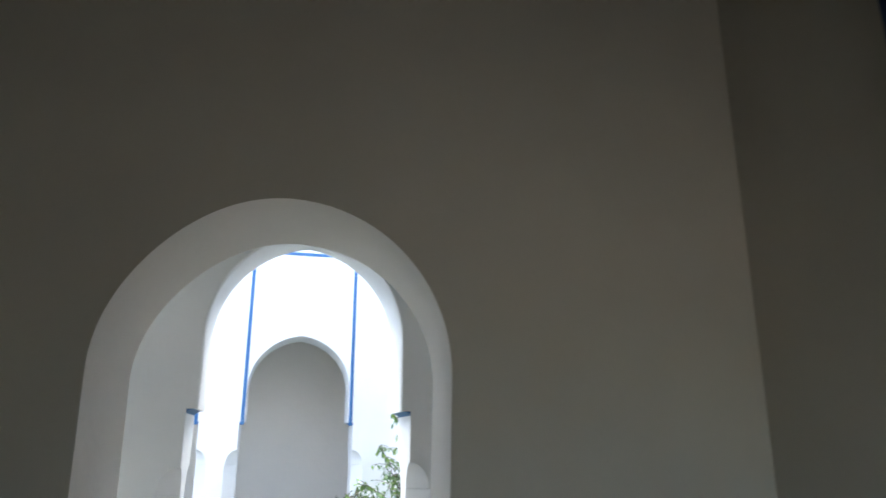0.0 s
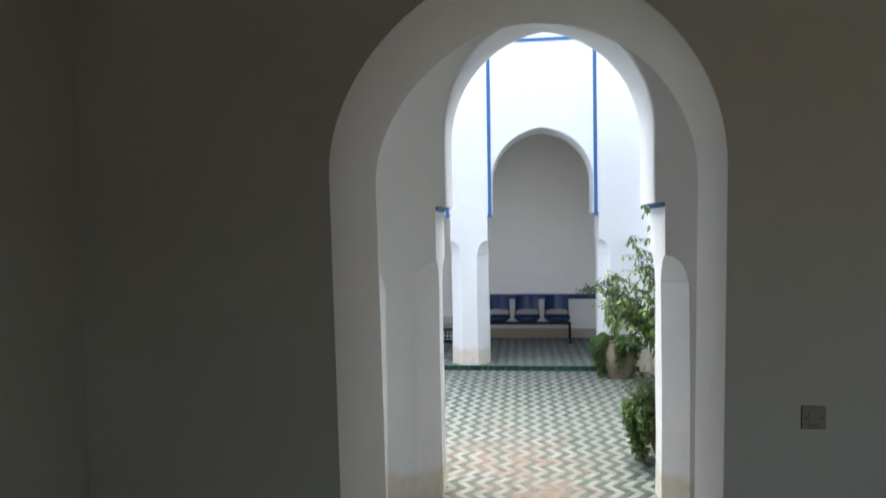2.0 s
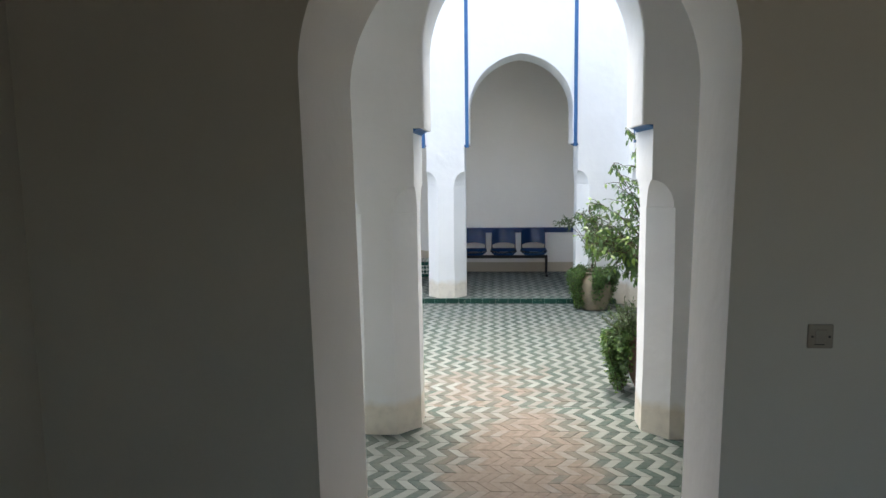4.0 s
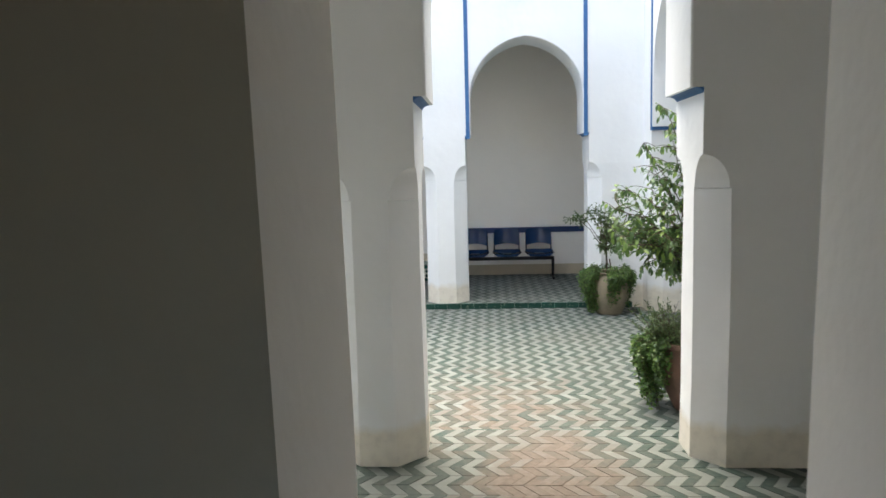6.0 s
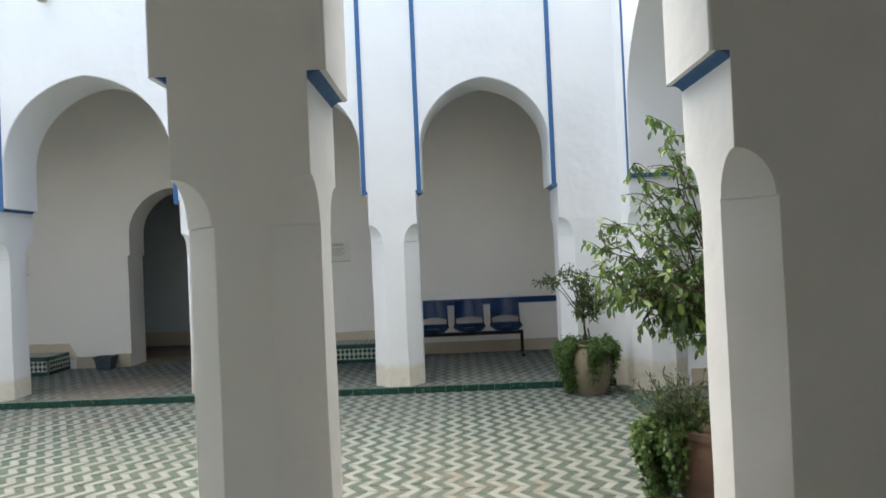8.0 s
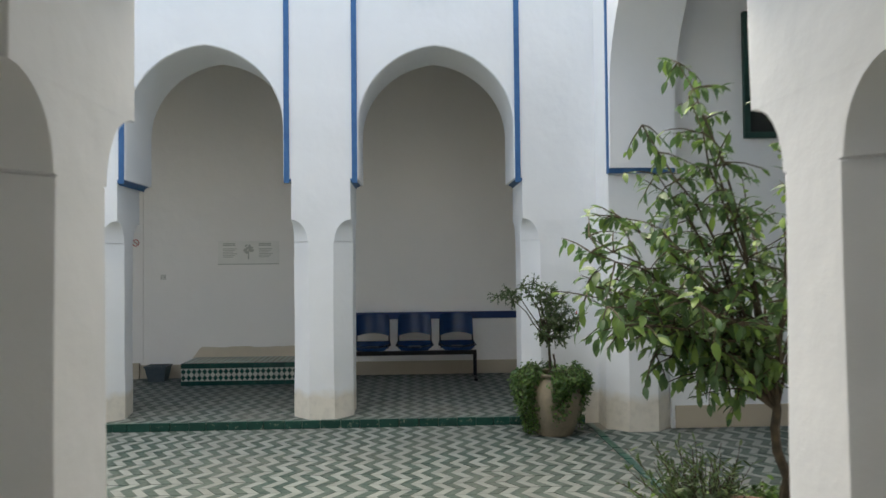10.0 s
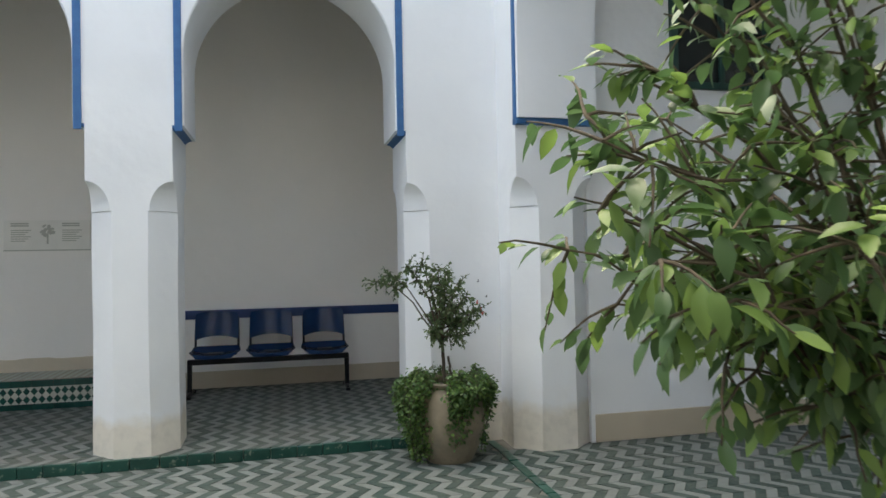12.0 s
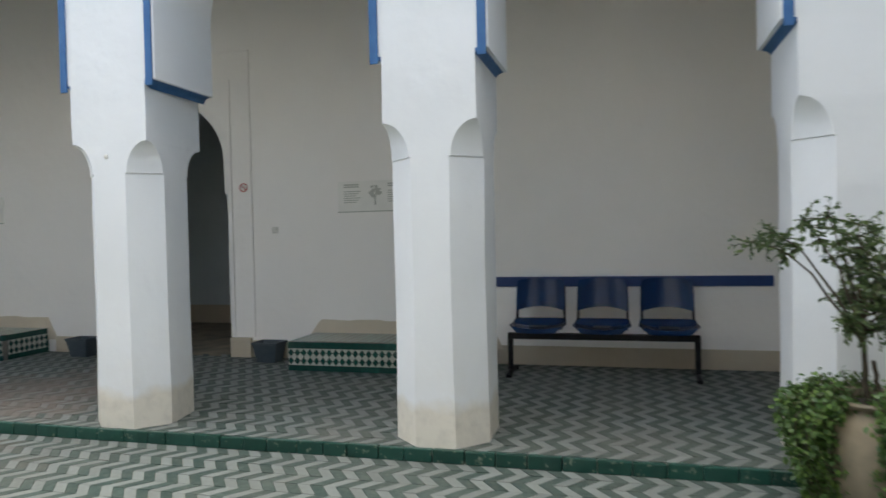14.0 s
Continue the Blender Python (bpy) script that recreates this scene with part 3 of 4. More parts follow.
def tiled_bench(x0, x1):
    """A low built-in seat faced with lozenge tiles between green bands, striped tiles on top, ochre wall patch behind."""
    y0, z0, z1 = 12.285, FLOOR, 0.322
    ob = thing("tiled_bench", "low built-in bench with green and white lozenge tile face", "bench", ((x0 + x1) / 2, y0, z0), 0, "tiled benches")
    w, d, h = (x1 - x0) / 2, BACK - y0, z1 - z0
    part("body", boxes((-w + 0.004, w - 0.004, 0.004, d, 0, h - 0.012)), MORTAR, ob, "mortar core")
    n = round(2 * w / 0.165)
    for i in range(n):
        a, b = -w + 2 * w * i / n + 0.001, -w + 2 * w * (i + 1) / n - 0.001
        part("edge_tile", boxes((a, b, -0.006, 0.06, h - 0.058, h), bevel=0.004), GREEN_TILE, ob, "dark green glazed edge tile" if i == 0 else "")
        part("foot_tile", boxes((a, b, -0.004, 0.01, 0.0, 0.05), bevel=0.002), GREEN_TILE, ob, "dark green glazed foot tile" if i == 0 else "")
    for s in (-1, 1):
        part("end_tile", boxes((min(s * w, s * (w - 0.008)), max(s * w, s * (w - 0.008)), 0.062, d - 0.002, 0.0, h - 0.002), bevel=0.002), GREEN_TILE, ob)
    cols = int(2 * w / 0.06)
    step = 2 * w / cols
    for i in range(cols):
        for k, z in enumerate((0.0865, 0.1575)):
            x = -w + step * (i + 0.5)
            g = new("tile", GREEN_DIAMOND)
            g.parent, g.location, g.scale = ob, (x, 0.002, z), (1, 1, 1.2)
            if i < cols - 1 and k == 0:
                for zz in (0.122,):
                    q = new("tile", WHITE_DIAMOND)
                    q.parent, q.location, q.scale = ob, (x + step / 2, 0.002, zz), (1, 1, 1.2)
    rows = round((d - 0.07) / 0.06)
    pitch = (d - 0.07) / rows
    for s in (-1, 1):
        part("end_backing", boxes((min(s * w, s * (w + 0.003)), max(s * w, s * (w + 0.003)), 0.064, d - 0.02, 0.05, h - 0.058)), WHITE_TILE, ob)
        for i in range(rows):
            for z in (0.0865, 0.1575):
                g = new("tile", GREEN_DIAMOND)
                g.parent, g.location, g.scale = ob, (s * (w + 0.003), 0.064 + pitch * (i + 0.5), z), (0.95, 1, 1.2)
                g.rotation_euler = (0, 0, s * math.pi / 2)
    part("backing", boxes((-w + 0.006, w - 0.006, 0.0, 0.004, 0.05, h - 0.058)), WHITE_TILE, ob, "pale glazed ground of the tile face")
    n = int(2 * w / 0.032)
    sw = 2 * w / n
    stripe_a, stripe_b = (mesh_of(boxes((0.001, sw - 0.001, 0.062, d - 0.02, h - 0.012, h - 0.001)), "stripe", m) for m in (WHITE_TILE, GREEN_TILE_PALE))
    for i in range(n):
        t = new("top_tile", stripe_a if i % 2 else stripe_b)
        t.parent, t.location = ob, (-w + sw * i, 0, 0)
    bm = bmesh.new()
    rnd = random.Random(4)
    pts = [(-w - 0.12, h - 0.12), (w + 0.12, h - 0.12), (w + 0.03, h + 0.06)]
    pts += [(w - 2 * w * k / 24, h + 0.118 + rnd.uniform(-0.008, 0.008)) for k in range(24)] + [(-w + 0.04, h + 0.10)]
    rings(bm, [[(px, y, pz) for px, pz in pts] for y in (d - 0.018, d - 0.001)])
    part("wall_patch", bm, PALE_OCHRE, ob, "ochre painted patch on the wall behind the bench")
    return ob


GREEN_TILE_PALE = plain("sage_glaze", (0.16, 0.24, 0.19), (0.11, 0.18, 0.14), 0.3, 20, 0, 0.001, 0.3)
tiled_bench(-2.40, -0.72)
tiled_bench(-7.20, -5.52)


def planter(x):
    ob = thing("planter_box", "small empty slate grey plastic planter by the doorway", "planter", (x, 12.66, FLOOR), 0, "planter boxes")
    bm = bmesh.new()

    def sq(a, b, z):
        return [(-a, -b, z), (a, -b, z), (a, b, z), (-a, b, z)]
    rings(bm, [sq(0.092, 0.072, 0.0), sq(0.122, 0.10, 0.165), sq(0.132, 0.107, 0.167), sq(0.132, 0.107, 0.187), sq(0.12, 0.096, 0.187), sq(0.113, 0.09, 0.14), sq(0.09, 0.066, 0.03)])
    part("body", bm, GREY_PLASTIC, ob)
    part("soil", boxes((-0.103, 0.103, -0.08, 0.08, 0.09, 0.12)), SOIL, ob, "dry dark soil")
    return ob


planter(-2.79)
planter(-4.90)


def info_sign(x0, x1, tree=True):
    """A pale printed panel: two grey text columns and a round tree picture between."""
    z0, z1 = 1.45, 1.733
    ob = thing("information_sign", "pale printed information panel with grey text and tree drawing", "sign", ((x0 + x1) / 2, BACK, z0), 0, "information signs")
    w = (x1 - x0) / 2
    part("board", boxes((-w, w, -0.014, 0.0, 0, z1 - z0), bevel=0.002), PAPER, ob, "pale panel board")
    part("edge", boxes((-w, w, -0.017, -0.0145, -0.004, 0.006)), PRINT, ob, "grey lower edge")
    for cx in (-0.225, 0.21):
        for k in range(9):
            if k == 2:
                continue
            z = 0.245 - k * 0.020
            lw = 0.075 if k < 2 else 0.085 - 0.012 * ((k * 7) % 3)
            part("text_line", boxes((cx - 0.085, cx - 0.085 + 2 * lw, -0.0165, -0.0142, z, z + (0.013 if k < 2 else 0.008))), PRINT, ob)
    rnd = random.Random(4)
    bm = bmesh.new()
    for k in range(26):
        a, r = rnd.uniform(0, 6.28), 0.062 * math.sqrt(rnd.random())
        m = Matrix.Translation((r * math.cos(a), -0.0155, 0.19 + r * 0.85 * math.sin(a))) @ Matrix.Diagonal((1, 0.1, 1, 1))
        bmesh.ops.create_icosphere(bm, subdivisions=1, radius=rnd.uniform(0.010, 0.02), matrix=m)
    box(bm, -0.008, 0.008, -0.0165, -0.0142, 0.06, 0.16)
    part("tree_drawing", bm, PRINT, ob, "grey printed tree picture")
    return ob


info_sign(-2.135, -1.395)
info_sign(-6.79, -6.05)

no_smoking = thing("no_smoking_sign", "small round red and white no smoking sticker", "sign", (-3.13, BACK, 1.722))
bm = bmesh.new()
bmesh.ops.create_cone(bm, cap_ends=True, segments=28, radius1=0.044, radius2=0.044, depth=0.003, matrix=pose(0, -0.0015, 0, 90))
part("disc", bm, OFF_WHITE, no_smoking)
bm = bmesh.new()
rings(bm, [[(r * math.cos(a), y, r * math.sin(a)) for a in (2 * math.pi * i / 28 for i in range(28))] for r, y in ((0.044, -0.003), (0.044, -0.005), (0.034, -0.005), (0.034, -0.003))], False)
part("ring", bm, RED_PRINT, no_smoking, "red ring")
part("bar", turned(boxes((-0.036, 0.036, -0.0048, -0.003, -0.004, 0.004)), pose(0, 0, 0, 0, 45)), RED_PRINT, no_smoking, "red slanting bar")
part("cigarette", boxes((-0.024, 0.022, -0.004, -0.003, -0.004, 0.003)), PRINT, no_smoking, "printed cigarette")


duct = thing("cable_duct", "thin cream painted cable duct along the gallery wall", "cable duct", (-3.045, BACK, FLOOR))
part("upright", boxes((-0.008, 0.008, -0.013, -0.0005, 0.19, 2.97), bevel=0.002), CREAM, duct)
part("crosspiece", boxes((-1.84, 0.008, -0.012, -0.0005, 2.971, 2.985), bevel=0.002), CREAM, duct)


def wall_switch(at, turn, label, w=0.04, face=OFF_WHITE):
    ob = thing("light_switch", label, "switch", at, turn)
    part("plate", boxes((-w, w, -0.009, 0, -w, w), bevel=0.003), face, ob)
    part("rocker", boxes((-w * 0.45, w * 0.45, -0.013, -0.0092, -w * 0.6, w * 0.6), bevel=0.002), face, ob)
    for s in (-1, 1):
        part("screw", boxes((s * w * 0.68 - 0.003, s * w * 0.68 + 0.003, -0.0105, -0.0092, -0.003, 0.003)), BLACK_STEEL, ob, "dark screw head")
    # raised black strip that draws the rocker's shade on the plate
    part("shade_strip", boxes((-w * 0.5, w * 0.3, -0.0105, -0.0092, -w * 0.68, -w * 0.62)), BLACK_STEEL, ob, "black strip for the shade under the rocker")
    return ob


wall_switch((-2.80, BACK, 1.30), 0, "small pale plastic switch on the gallery wall", 0.032)
wall_switch((1.075, WY0, 1.405), 0, "dull brown square light switch on the grey room wall", 0.036, BROWN_PLASTIC)

button = thing("wall_button", "small round white plastic cap on the pillar face", "fitting", (-2.615, FY0, 1.745))
bm = bmesh.new()
lathe(bm, [(0.014, 0.0), (0.014, 0.005), (0.010, 0.009), (0.003, 0.010)], (0, 0), 16)
smooth(part("cap", turned(bm, pose(0, 0, 0, 90)), OFF_WHITE, button))
for hx, hz in ((1.80, 1.02), (1.74, 1.13)):
    hook = thing("wall_hook", "tiny rusty iron hook in the white wall", "hook", (hx, FY0, hz), 0, "wall hooks")
    bm = bmesh.new()
    tube(bm, [(0, 0.01, 0), (0, -0.02, 0), (0, -0.028, 0.006), (0, -0.026, 0.014)], [0.003] * 4, 6)
    part("pin", bm, BLACK_STEEL, hook)

spot = thing("wall_spotlight", "small white spotlight fixed under the blue head band", "lamp", (-4.25, FY0, 4.52))
part("bracket", boxes((-0.03, 0.03, -0.05, 0, -0.02, 0.04), bevel=0.005), OFF_WHITE, spot)
bm = bmesh.new()
lathe(bm, [(0.035, 0), (0.05, -0.03), (0.055, -0.10), (0.048, -0.10), (0.03, -0.03)], (0, -0.09), 18)
smooth(part("shade", bm, OFF_WHITE, spot, "white flared shade"))

# ---- the side gallery window and the room's window ----
win = thing("window_1", "dark window in a deep green wooden frame", "window", (3.13, 10.17, 2.49), 0, "", "structure")
DARK_GREEN = plain("deep_green_paint", (0.006, 0.035, 0.028), (0.010, 0.05, 0.04), 0.45, 14)
part("pane", boxes((0.05, 0.77, -0.012, -0.006, 0.05, 1.05)), GLASS_DARK, win, "dark glass")
for d in ((0, 0.82, -0.045, -0.001, 0, 0.05), (0, 0.82, -0.045, -0.001, 1.05, 1.10), (0, 0.05, -0.045, -0.001, 0.0505, 1.0495), (0.77, 0.82, -0.045, -0.001, 0.0505, 1.0495), (0.39, 0.43, -0.04, -0.012, 0.0505, 1.0495)):
    part("window_frame", boxes(d, bevel=0.004), DARK_GREEN, win, "deep green frame")
win = thing("window_2", "high window in a dark blue frame, its opening filled by a pale board", "window", (RX1, 1.24, 2.2), 0, "", "structure")
# made-up board: its pale colour stands for the daylight in the opening
part("shutter", boxes((-0.02, -0.002, 0.07, 0.93, 0.07, 1.43)), OFF_WHITE, win, "pale board standing in for the bright opening")
for d in ((-0.05, -0.001, 0, 1.0, 0, 0.07), (-0.05, -0.001, 0, 1.0, 1.43, 1.5), (-0.05, -0.001, 0, 0.07, 0.0705, 1.4295), (-0.05, -0.001, 0.93, 1.0, 0.0705, 1.4295)):
    part("window_frame", boxes(d, bevel=0.004), NAVY, win, "dark blue frame")

# ---- pots and plants ----


def leaf_verts(length, width, curl):
    """Midrib along +x: a pointed oval folded along its rib and bowed down."""
    rows = ((0.0, 0.04), (0.25, 0.8), (0.55, 1.0), (0.8, 0.6), (1.0, 0.0))
    verts, faces = [], []
    for t, w in rows:
        z = -curl * t * t * length
        verts += [(t * length, -w * width / 2, z + 0.12 * w * width), (t * length, 0, z), (t * length, w * width / 2, z + 0.12 * w * width)]
    for i in range(len(rows) - 1):
        a = i * 3
        faces += [(a, a + 1, a + 4, a + 3), (a + 1, a + 2, a + 5, a + 4)]
    return verts, faces


class Leaves:
    """Collects many small leaves into one mesh."""

    def __init__(self, rnd):
        self.verts, self.faces, self.rnd = [], [], rnd

    def add(self, at, way, length, width, curl=0.25, roll=0.6):
        v, f = leaf_verts(length, width, curl)
        m = Matrix.Translation(at) @ Vector(way).to_track_quat("X", "Z").to_matrix().to_4x4() @ Matrix.Rotation(self.rnd.uniform(-roll, roll), 4, "X")
        b = len(self.verts)
        self.verts += [tuple(m @ Vector(p)) for p in v]
        self.faces += [tuple(b + i for i in q) for q in f]

    def build(self, name, material, parent, label):
        me = bpy.data.meshes.new(name)
        me.from_pydata(self.verts, [], self.faces)
        me.materials.append(material)
        for p in me.polygons:
            p.use_smooth = True
        ob = new(name, me)
        ob.parent = parent
        return tagged(ob, label, "", "", "stuff")


def jar(at, profile, material, label, soil_z, soil_r):
    ob = thing("plant_pot", label, "plant pot", at)
    bm = bmesh.new()
    lathe(bm, profile, (0, 0), 40, 0.012)
    smooth(part("body", bm, material, ob), 50)
    bm = bmesh.new()
    lathe(bm, [(0.001, soil_z - 0.03), (soil_r, soil_z - 0.03), (soil_r, soil_z), (soil_r * 0.5, soil_z + 0.012), (0.001, soil_z + 0.015)], (0, 0), 24)
    smooth(part("soil", bm, SOIL, ob, "dark potting soil"), 50)
    return ob


P1 = (1.432, 10.10, 0.0)
P2 = (1.48, 6.72, 0.0)
jar(P1, [(0.148, 0.0), (0.156, 0.012), (0.19, 0.09), (0.222, 0.19), (0.236, 0.28), (0.228, 0.36), (0.20, 0.435), (0.172, 0.472), (0.170, 0.482), (0.186, 0.49), (0.19, 0.503), (0.182, 0.513), (0.158, 0.505), (0.15, 0.40)],
    CLAY, "rounded pale clay urn with a rolled rim", 0.47, 0.15)
jar(P2, [(0.165, 0.0), (0.175, 0.01), (0.235, 0.14), (0.275, 0.30), (0.282, 0.42), (0.268, 0.465), (0.272, 0.475), (0.292, 0.485), (0.292, 0.515), (0.27, 0.52), (0.25, 0.50), (0.245, 0.40)],
    TERRACOTTA, "large brown terracotta pot with a thick rim", 0.46, 0.245)


def bough(bm, start, end, r0, r1, rnd, sag=0.0, n=7):
    """A crooked tapering bough; returns its points."""
    a, b = Vector(start), Vector(end)
    length = (b - a).length
    pts = []
    for i in range(n + 1):
        t = i / n
        p = a.lerp(b, t) + Vector((rnd.uniform(-1, 1), rnd.uniform(-1, 1), rnd.uniform(-1, 1))) * 0.025 * length * math.sin(t * math.pi)
        p.z += sag * length * math.sin(t * math.pi)
        pts.append(p)
    tube(bm, pts, [r0 + (r1 - r0) * i / n for i in range(n + 1)], 6)
    return pts


def lemon_tree():
    rnd = random.Random(11)
    ob = thing("lemon_tree", "young citrus tree with glossy drooping leaves in a terracotta pot", "tree", P2)
    o = Vector(P2)
    wood = bmesh.new()
    fork = Vector((0.05, 0.03, 0.98))
    trunk = bough(wood, (0.10, 0.03, 0.44), fork, 0.019, 0.014, rnd)
    smooth(part("trunk", wood, BARK, ob, "slim brown trunk"))
    targets = [(0.86, 6.70, 1.35), (0.88, 6.72, 1.46), (0.90, 6.60, 1.28), (0.92, 6.95, 1.30), (1.02, 6.60, 1.22), (1.05, 7.00, 1.36), (1.12, 6.64, 1.50), (1.25, 6.86, 2.16), (1.33, 6.80, 1.85), (1.18, 6.90, 1.75), (1.10, 6.82, 1.92), (1.00, 6.76, 1.58), (0.90, 6.82, 1.52), (1.15, 6.55, 1.30), (0.97, 6.66, 1.20), (1.10, 6.76, 1.20), (1.00, 6.92, 1.20), (1.30, 6.62, 1.24),
               (1.55, 6.64, 2.00), (1.78, 6.72, 2.05), (1.92, 6.85, 1.70), (1.42, 6.42, 1.40), (1.22, 7.10, 1.58), (1.66, 7.18, 1.62), (1.60, 6.44, 1.66), (1.02, 6.84, 1.22),
               (1.26, 6.72, 1.04), (1.40, 6.74, 0.98), (1.20, 6.82, 1.66), (1.27, 6.78, 1.98), (1.12, 6.78, 1.10)]
    mass = Leaves(rnd)
    singles = []
    for k, target in enumerate(targets):
        limb_bm = bmesh.new()
        start = trunk[-2] if k % 3 == 0 else trunk[-1]
        pts = bough(limb_bm, start, Vector(target) - o, 0.0065, 0.0022, rnd, 0.10)
        twigs = []
        for i in range(2, len(pts)):
            for _ in range(3 if pts[i].z > 0.98 else 0):
                out = Vector((rnd.uniform(-1, 1), rnd.uniform(-1, 1), rnd.uniform(-0.65, 0.55)))
                end = pts[i] + out.normalized() * rnd.uniform(0.07, 0.17)
                twigs.append(bough(limb_bm, pts[i], end, 0.0035, 0.0015, rnd, 0.06, 4))
        smooth(part("branch", limb_bm, BARK, ob))
        for tw in twigs:
            d = (tw[-1] - tw[0]).normalized()
            for i in range(6):
                t = (i + 0.6) / 6
                at = tw[0].lerp(tw[-1], t)
                way = d * 0.7 + Vector((rnd.uniform(-1, 1), rnd.uniform(-1, 1), rnd.uniform(-1.15, 0.35)))
                size = rnd.uniform(0.034, 0.064)
                if k in (0, 1, 2, 4, 5) and i % 2 == 0 and len(singles) < 250:
                    singles.append((at, way, size))
                else:
                    mass.add(at, way, size, size * 0.45, rnd.uniform(0.1, 0.5))
    mass.build("crown", LEMON_LEAF, ob, "glossy green drooping leaves")
    kinds = []
    for length, curl in ((0.042, 0.15), (0.053, 0.3), (0.064, 0.45)):
        v, f = leaf_verts(length, length * 0.45, curl)
        me = bpy.data.meshes.new("leaf")
        me.from_pydata(v, [], f)
        me.materials.append(LEMON_LEAF_ONE)
        for p in me.polygons:
            p.use_smooth = True
        kinds.append(me)
    for i, (at, way, size) in enumerate(singles):
        leaf = new("leaf", kinds[i % 3])
        leaf.parent = ob
        leaf.matrix_local = Matrix.Translation(at) @ way.to_track_quat("X", "Z").to_matrix().to_4x4() @ Matrix.Rotation(rnd.uniform(-0.6, 0.6), 4, "X")
    return ob


lemon_tree()


def small_shrub():
    rnd = random.Random(5)
    ob = thing("flowering_shrub", "thin leaning shrub with small leaves and few red flowers", "shrub", P1)
    o = Vector(P1)
    wood = bmesh.new()
    main = bough(wood, (-0.02, 0, 0.45), (-0.05, -0.02, 0.84), 0.013, 0.009, rnd)
    bough(wood, (0.03, 0.0, 0.45), (0.0, 0.0, 0.66), 0.010, 0.008, rnd)
    smooth(part("trunk", wood, BARK, ob, "grey-brown stems"))
    targets = [(0.97, 10.06, 1.16), (1.05, 10.12, 1.20), (1.17, 10.08, 1.25), (1.28, 10.14, 1.25), (1.36, 10.02, 1.22), (1.44, 10.16, 1.20),
               (1.49, 10.06, 1.13), (1.57, 10.12, 1.04), (1.62, 10.05, 0.96), (1.30, 10.0, 0.82), (1.58, 10.16, 0.88), (1.42, 9.98, 1.0), (1.36, 10.2, 0.95), (1.50, 10.0, 0.80)]
    mass = Leaves(rnd)
    for k, target in enumerate(targets):
        bm = bmesh.new()
        pts = bough(bm, main[rnd.randrange(5, 8)], Vector(target) - o, 0.007, 0.002, rnd, 0.16 if k < 3 else 0.04)
        first = 5 if k < 3 else 3
        tips = []
        for i in range(first, len(pts)):
            for _ in range(7):
                out = Vector((rnd.gauss(0, 1), rnd.gauss(0, 1), rnd.gauss(0, 0.9))).normalized()
                tips.append(bough(bm, pts[i], pts[i] + out * rnd.uniform(0.03, 0.10), 0.002, 0.001, rnd, 0, 2))
        smooth(part("branch", bm, BARK, ob))
        for tw in tips:
            for i in range(9):
                at = tw[0].lerp(tw[-1], (i + 0.7) / 9)
                way = (tw[-1] - tw[0]).normalized() + Vector((rnd.gauss(0, 0.8), rnd.gauss(0, 0.8), rnd.gauss(-0.1, 0.7)))
                size = rnd.uniform(0.016, 0.031)
                mass.add(at, way, size, size * 0.55, 0.2, 1.2)
    mass.build("crown", SHRUB_LEAF, ob, "small dull green leaves")
    for x, z in ((1.645, 0.965), (1.62, 1.01), (1.655, 0.94)):
        bm = bmesh.new()
        for a in range(5):
            m = Matrix.Translation(Vector((x, 10.04, z)) - o) @ Euler((rnd.uniform(0, 3), a * 1.256, rnd.uniform(0, 3))).to_matrix().to_4x4() @ Matrix.Translation((0.007, 0, 0)) @ Matrix.Diagonal((1, 0.35, 0.7, 1))
            bmesh.ops.create_icosphere(bm, subdivisions=1, radius=0.008, matrix=m)
        part("flower", bm, RED_PRINT, ob, "small red flower")
    return ob


small_shrub()


def trailing_plant(pot, rim_r, rim_z, falls, seed, label):
    """Trailing stems that mound over a rim and hang down; falls: (angle, spread, length, count)."""
    rnd = random.Random(seed)
    ob = thing("trailing_plant", label, "plant", (pot[0], pot[1], pot[2] + rim_z))
    mass = Leaves(rnd)
    stems = bmesh.new()
    for angle, spread, length, count in falls:
        for _ in range(count):
            a = radians(angle + rnd.gauss(0, spread))
            r0 = rim_r * rnd.uniform(0.5, 0.9)
            r1 = rim_r + (rnd.uniform(0.03, 0.13) if count > 20 else rnd.uniform(0.03, 0.065))
            drop = length * rnd.uniform(0.3, 1.05)
            pts = [Vector((math.cos(a) * r0, math.sin(a) * r0, -0.03)), Vector((math.cos(a) * (r0 + r1) / 2, math.sin(a) * (r0 + r1) / 2, rnd.choice((0.01, 0.03, 0.05, 0.08))))]
            for i in range(1, 6):
                aa = a + rnd.gauss(0, 0.05)
                r = r1 + 0.04 * math.sin(i)
                pts.append(Vector((math.cos(aa) * r, math.sin(aa) * r, 0.04 - drop * i / 5)))
            tube(stems, pts, [0.002] * len(pts), 4)
            for p, q in zip(pts, pts[1:]):
                for i in range(12):
                    at = p.lerp(q, rnd.random()) + Vector((rnd.gauss(0, 0.015), rnd.gauss(0, 0.015), rnd.gauss(0, 0.014)))
                    if at.z < 0.02 - rim_z:
                        continue
                    way = Vector((math.cos(a), math.sin(a), rnd.uniform(-0.7, 0.5))) + Vector((rnd.gauss(0, 0.7), rnd.gauss(0, 0.7), rnd.gauss(0, 0.4)))
                    size = rnd.uniform(0.016, 0.032)
                    mass.add(at, way, size, size * 0.72, 0.3, 1.0)
    part("stem", stems, BARK, ob, "thin green-brown stems")
    mass.build("foliage", IVY_LEAF, ob, "dense small bright green leaves")
    return ob


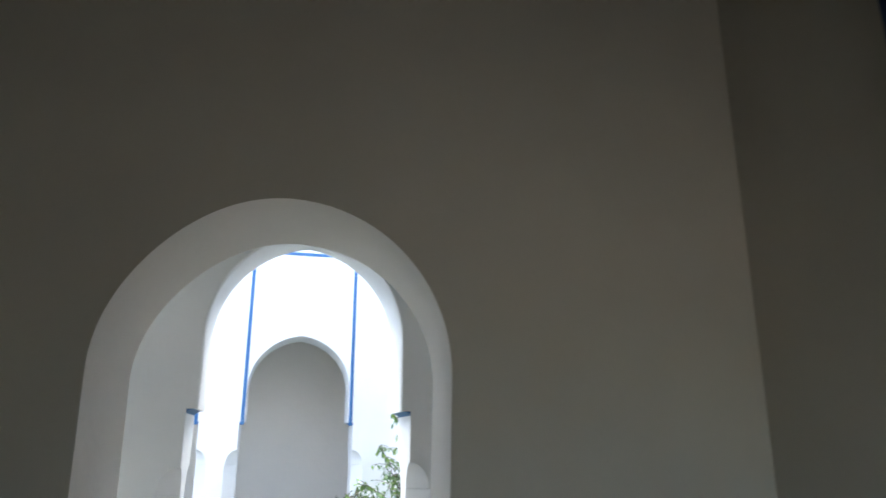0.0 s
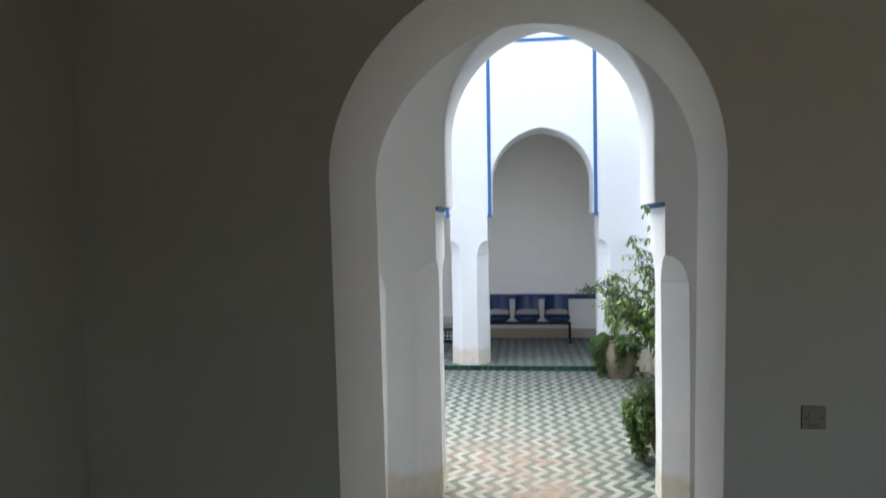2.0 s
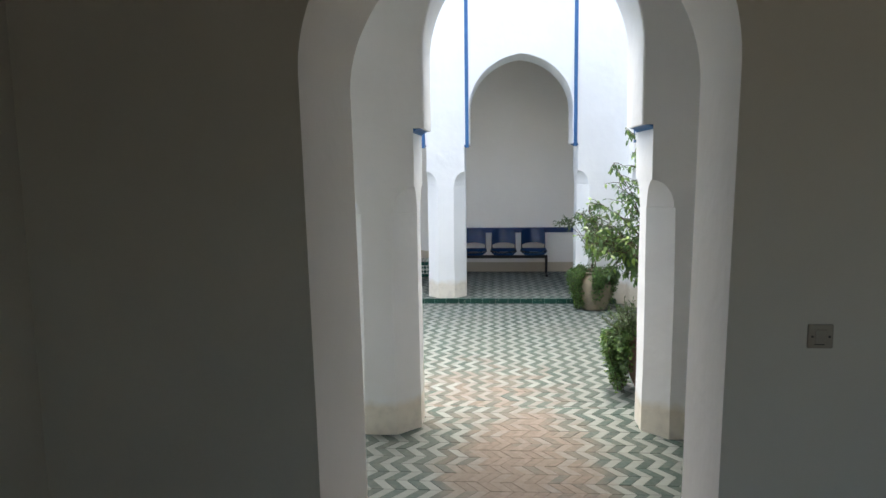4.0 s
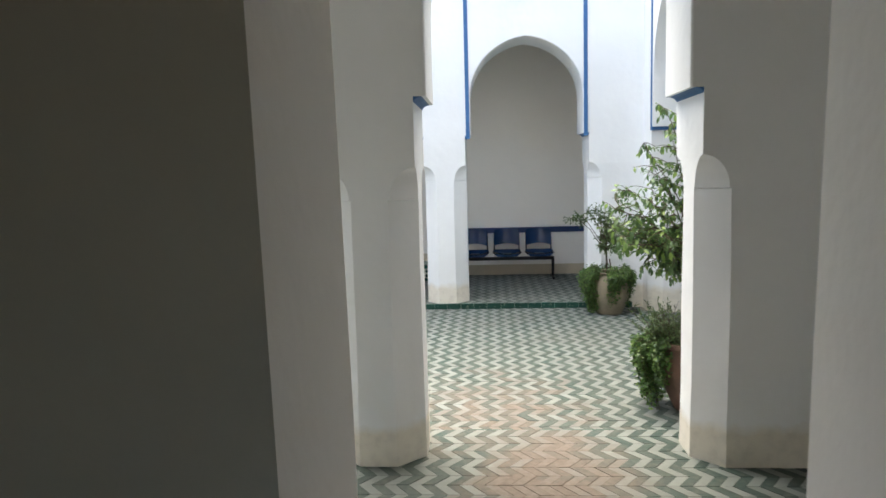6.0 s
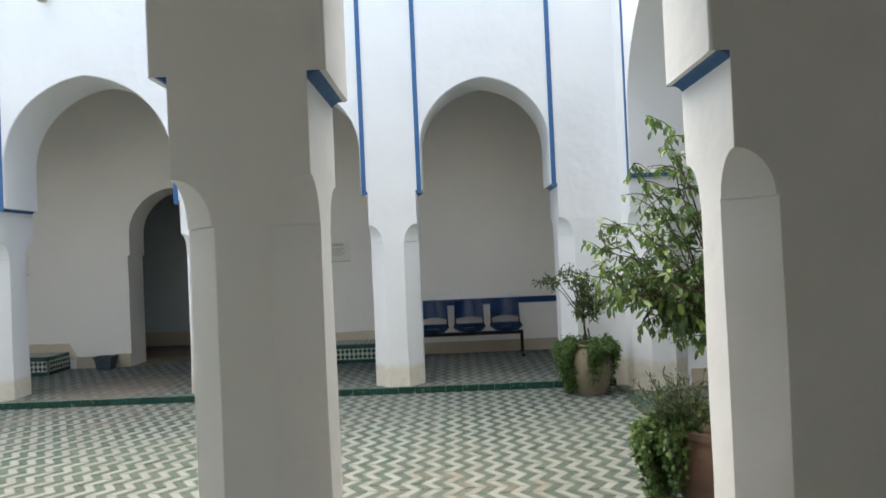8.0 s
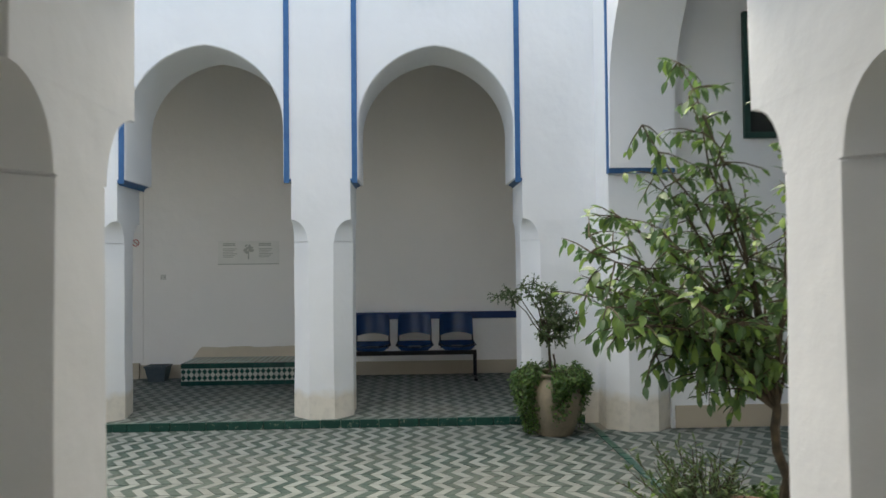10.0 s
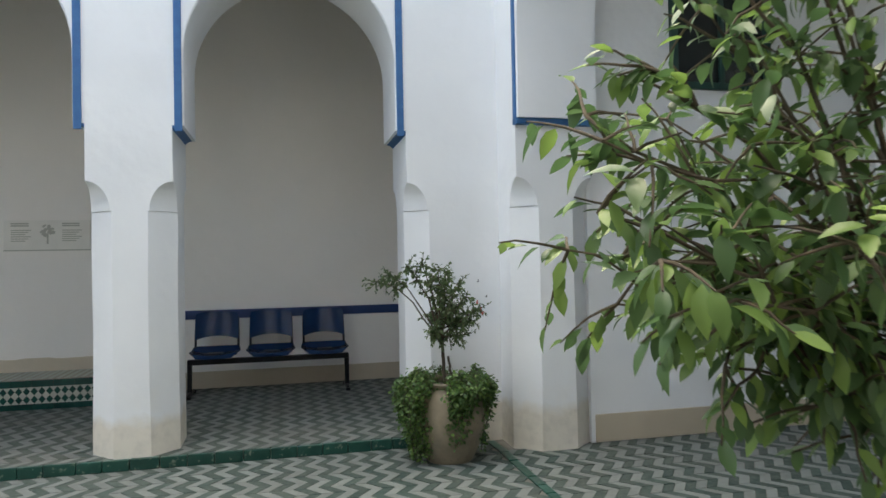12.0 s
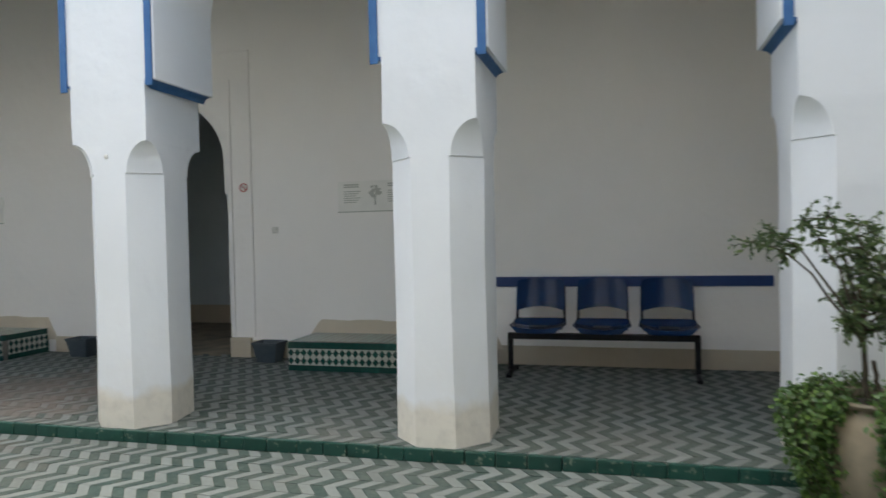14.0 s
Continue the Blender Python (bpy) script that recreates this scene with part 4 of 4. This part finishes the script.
trailing_plant(P1, 0.19, 0.5, [(186, 18, 0.54, 46), (212, 8, 0.50, 12), (278, 11, 0.40, 16), (266, 6, 0.46, 4), (305, 6, 0.22, 5), (340, 10, 0.50, 12), (5, 16, 0.50, 18), (90, 60, 0.25, 14)], 3, "dense trailing green plant spilling over the clay urn")
trailing_plant(P2, 0.29, 0.5, [(158, 15, 0.52, 44), (184, 9, 0.54, 36), (204, 6, 0.40, 8), (100, 30, 0.25, 14), (30, 40, 0.12, 9)], 8, "dense trailing green plant hanging down the terracotta pot")


def lavender():
    rnd = random.Random(21)
    ob = thing("lavender", "grey-green spiky lavender tuft at the pot rim", "plant", (P2[0] - 0.20, P2[1] - 0.02, 0.49))
    mass = Leaves(rnd)
    stems = bmesh.new()
    for _ in range(95):
        a = rnd.uniform(0, 6.28)
        lean = rnd.uniform(0.05, 0.22)
        base = Vector((rnd.uniform(-0.08, 0.06), rnd.uniform(-0.08, 0.08), -0.03))
        tip = base + Vector((math.cos(a) * lean - 0.07, math.sin(a) * lean, rnd.uniform(0.14, 0.34)))
        pts = bough(stems, base, tip, 0.002, 0.001, rnd, 0.05, 4)
        for i in range(16):
            t = rnd.uniform(0.15, 1)
            at = base.lerp(tip, t)
            mass.add(at, Vector((rnd.gauss(0, 1), rnd.gauss(0, 1), 0.8)), rnd.uniform(0.025, 0.045), 0.009, 0.1, 1)
    part("stem", stems, BARK, ob, "thin grey stems")
    mass.build("foliage", SHRUB_LEAF, ob, "narrow grey-green leaves")
    return ob


lavender()

# ---- green edging tiles of the low steps ----


def edging(parent, along_y, fixed, u0, u1, outward, w=0.035, top=FLOOR + 0.002):
    """A row of glazed edge tiles, no two quite level or equally long."""
    rnd = random.Random(31)
    n = round((u1 - u0) / 0.166)
    step = (u1 - u0) / n
    a, b = sorted((fixed, fixed - outward * w))
    cuts = [u0] + [u0 + step * (i + rnd.uniform(-0.13, 0.13)) for i in range(1, n)] + [u1]
    for p, q in zip(cuts, cuts[1:]):
        gap, z, off = rnd.uniform(0.001, 0.003), top + rnd.uniform(-0.003, 0.002), rnd.uniform(-0.002, 0.002)
        d = (a + off, b + off, p + gap, q - gap, 0.0, z) if along_y else (p + gap, q - gap, a + off, b + off, 0.0, z)
        part("edge_tile", boxes(d, bevel=0.005), GREEN_EDGE, parent)


edging(far_floor, False, 10.412, -8.0, 1.774, -1)
edging(gallery_floor, False, 6.157, -5.0, 1.79, 1, 0.015, FLOOR - 0.003)
edging(east_floor, True, 1.775, 6.16, 10.41, -1, 0.06, SIDE + 0.006)

# ==== tiles ====
TW, TH, TS, GAP = 0.0685, 0.113, 0.083, 0.003


def tile_faces(x, y, s, z, dip):
    """Corners of one slanting tile: top, then the foot of its sides."""
    g = GAP / 2
    top = [(x + g, y + g, z), (x + TW - g, y + g, z), (x + TW - g + s, y + TH - g, z), (x + g + s, y + TH - g, z)]
    return top + [(px, py, z - dip) for px, py, _ in top]


QUADS = [(0, 1, 2, 3), (4, 5, 1, 0), (5, 6, 2, 1), (6, 7, 3, 2), (7, 4, 0, 3)]


def tile_field(parent, x0, x1, y0, y1, z, skip=None):
    rnd = random.Random(7)
    verts, faces, which = [], [], []
    rows = int((y1 - y0) / TH)
    for r in range(rows):
        y = y0 + r * TH
        s = TS if r % 2 == 0 else -TS
        start = x0 + (0 if r % 2 == 0 else TS)
        for k in range(int((x1 - x0 - TS) / TW)):
            x = start + k * TW
            if skip and skip[0] < x < skip[1] and skip[2] < y < skip[3]:
                continue
            b = len(verts)
            lift = rnd.uniform(-0.0012, 0.0012)
            verts += tile_faces(x, y, s, z + lift, 0.006)
            faces += [tuple(b + i for i in q) for q in QUADS]
            which += [k % 2] * 5
    me = bpy.data.meshes.new("tiles")
    me.from_pydata(verts, [], faces)
    me.materials.append(LIGHT_FLOOR)
    me.materials.append(DARK_FLOOR)
    me.polygons.foreach_set("material_index", which)
    me.update()
    ob = new("tiles", me)
    ob.parent = parent
    return tagged(ob, "pale and sage green zigzag floor tiles", "", "", "stuff")


SINGLE = (-0.42, 1.02, 4.9, 6.0)
tile_field(court_floor, -9.6325, 1.858, 6.144, 10.45, 0.0)
tile_field(gallery_floor, -6.5, 2.6, 3.764, 6.14, FLOOR, SINGLE)
tile_field(far_floor, -9.9335, 1.75, 10.449, BACK + 0.09, FLOOR)
tile_field(east_floor, 1.765, 4.9, 6.2, 10.16, SIDE)


def single_tiles(parent, z, x0, y0, area):
    """The trodden tiles by the threshold, one object each."""
    meshes = {}
    for lean in (1, -1):
        for k in (0, 1):
            me = bpy.data.meshes.new("tile")
            me.from_pydata(tile_faces(0, 0, lean * TS, 0, 0.006), [], QUADS)
            me.materials.append(DARK_FLOOR_ONE if k else LIGHT_FLOOR_ONE)
            meshes[lean, k] = me
    rnd = random.Random(9)
    for r in range(200):
        y = y0 + r * TH
        lean = 1 if r % 2 == 0 else -1
        for k in range(400):
            x = x0 + (0 if lean == 1 else TS) + k * TW
            if area[0] < x < area[1] and area[2] < y < area[3]:
                t = new("tile", meshes[lean, k % 2])
                t.parent = parent
                t.location = (x, y, z + rnd.uniform(-0.0012, 0.0012))


single_tiles(gallery_floor, FLOOR, -6.5, 3.764, SINGLE)
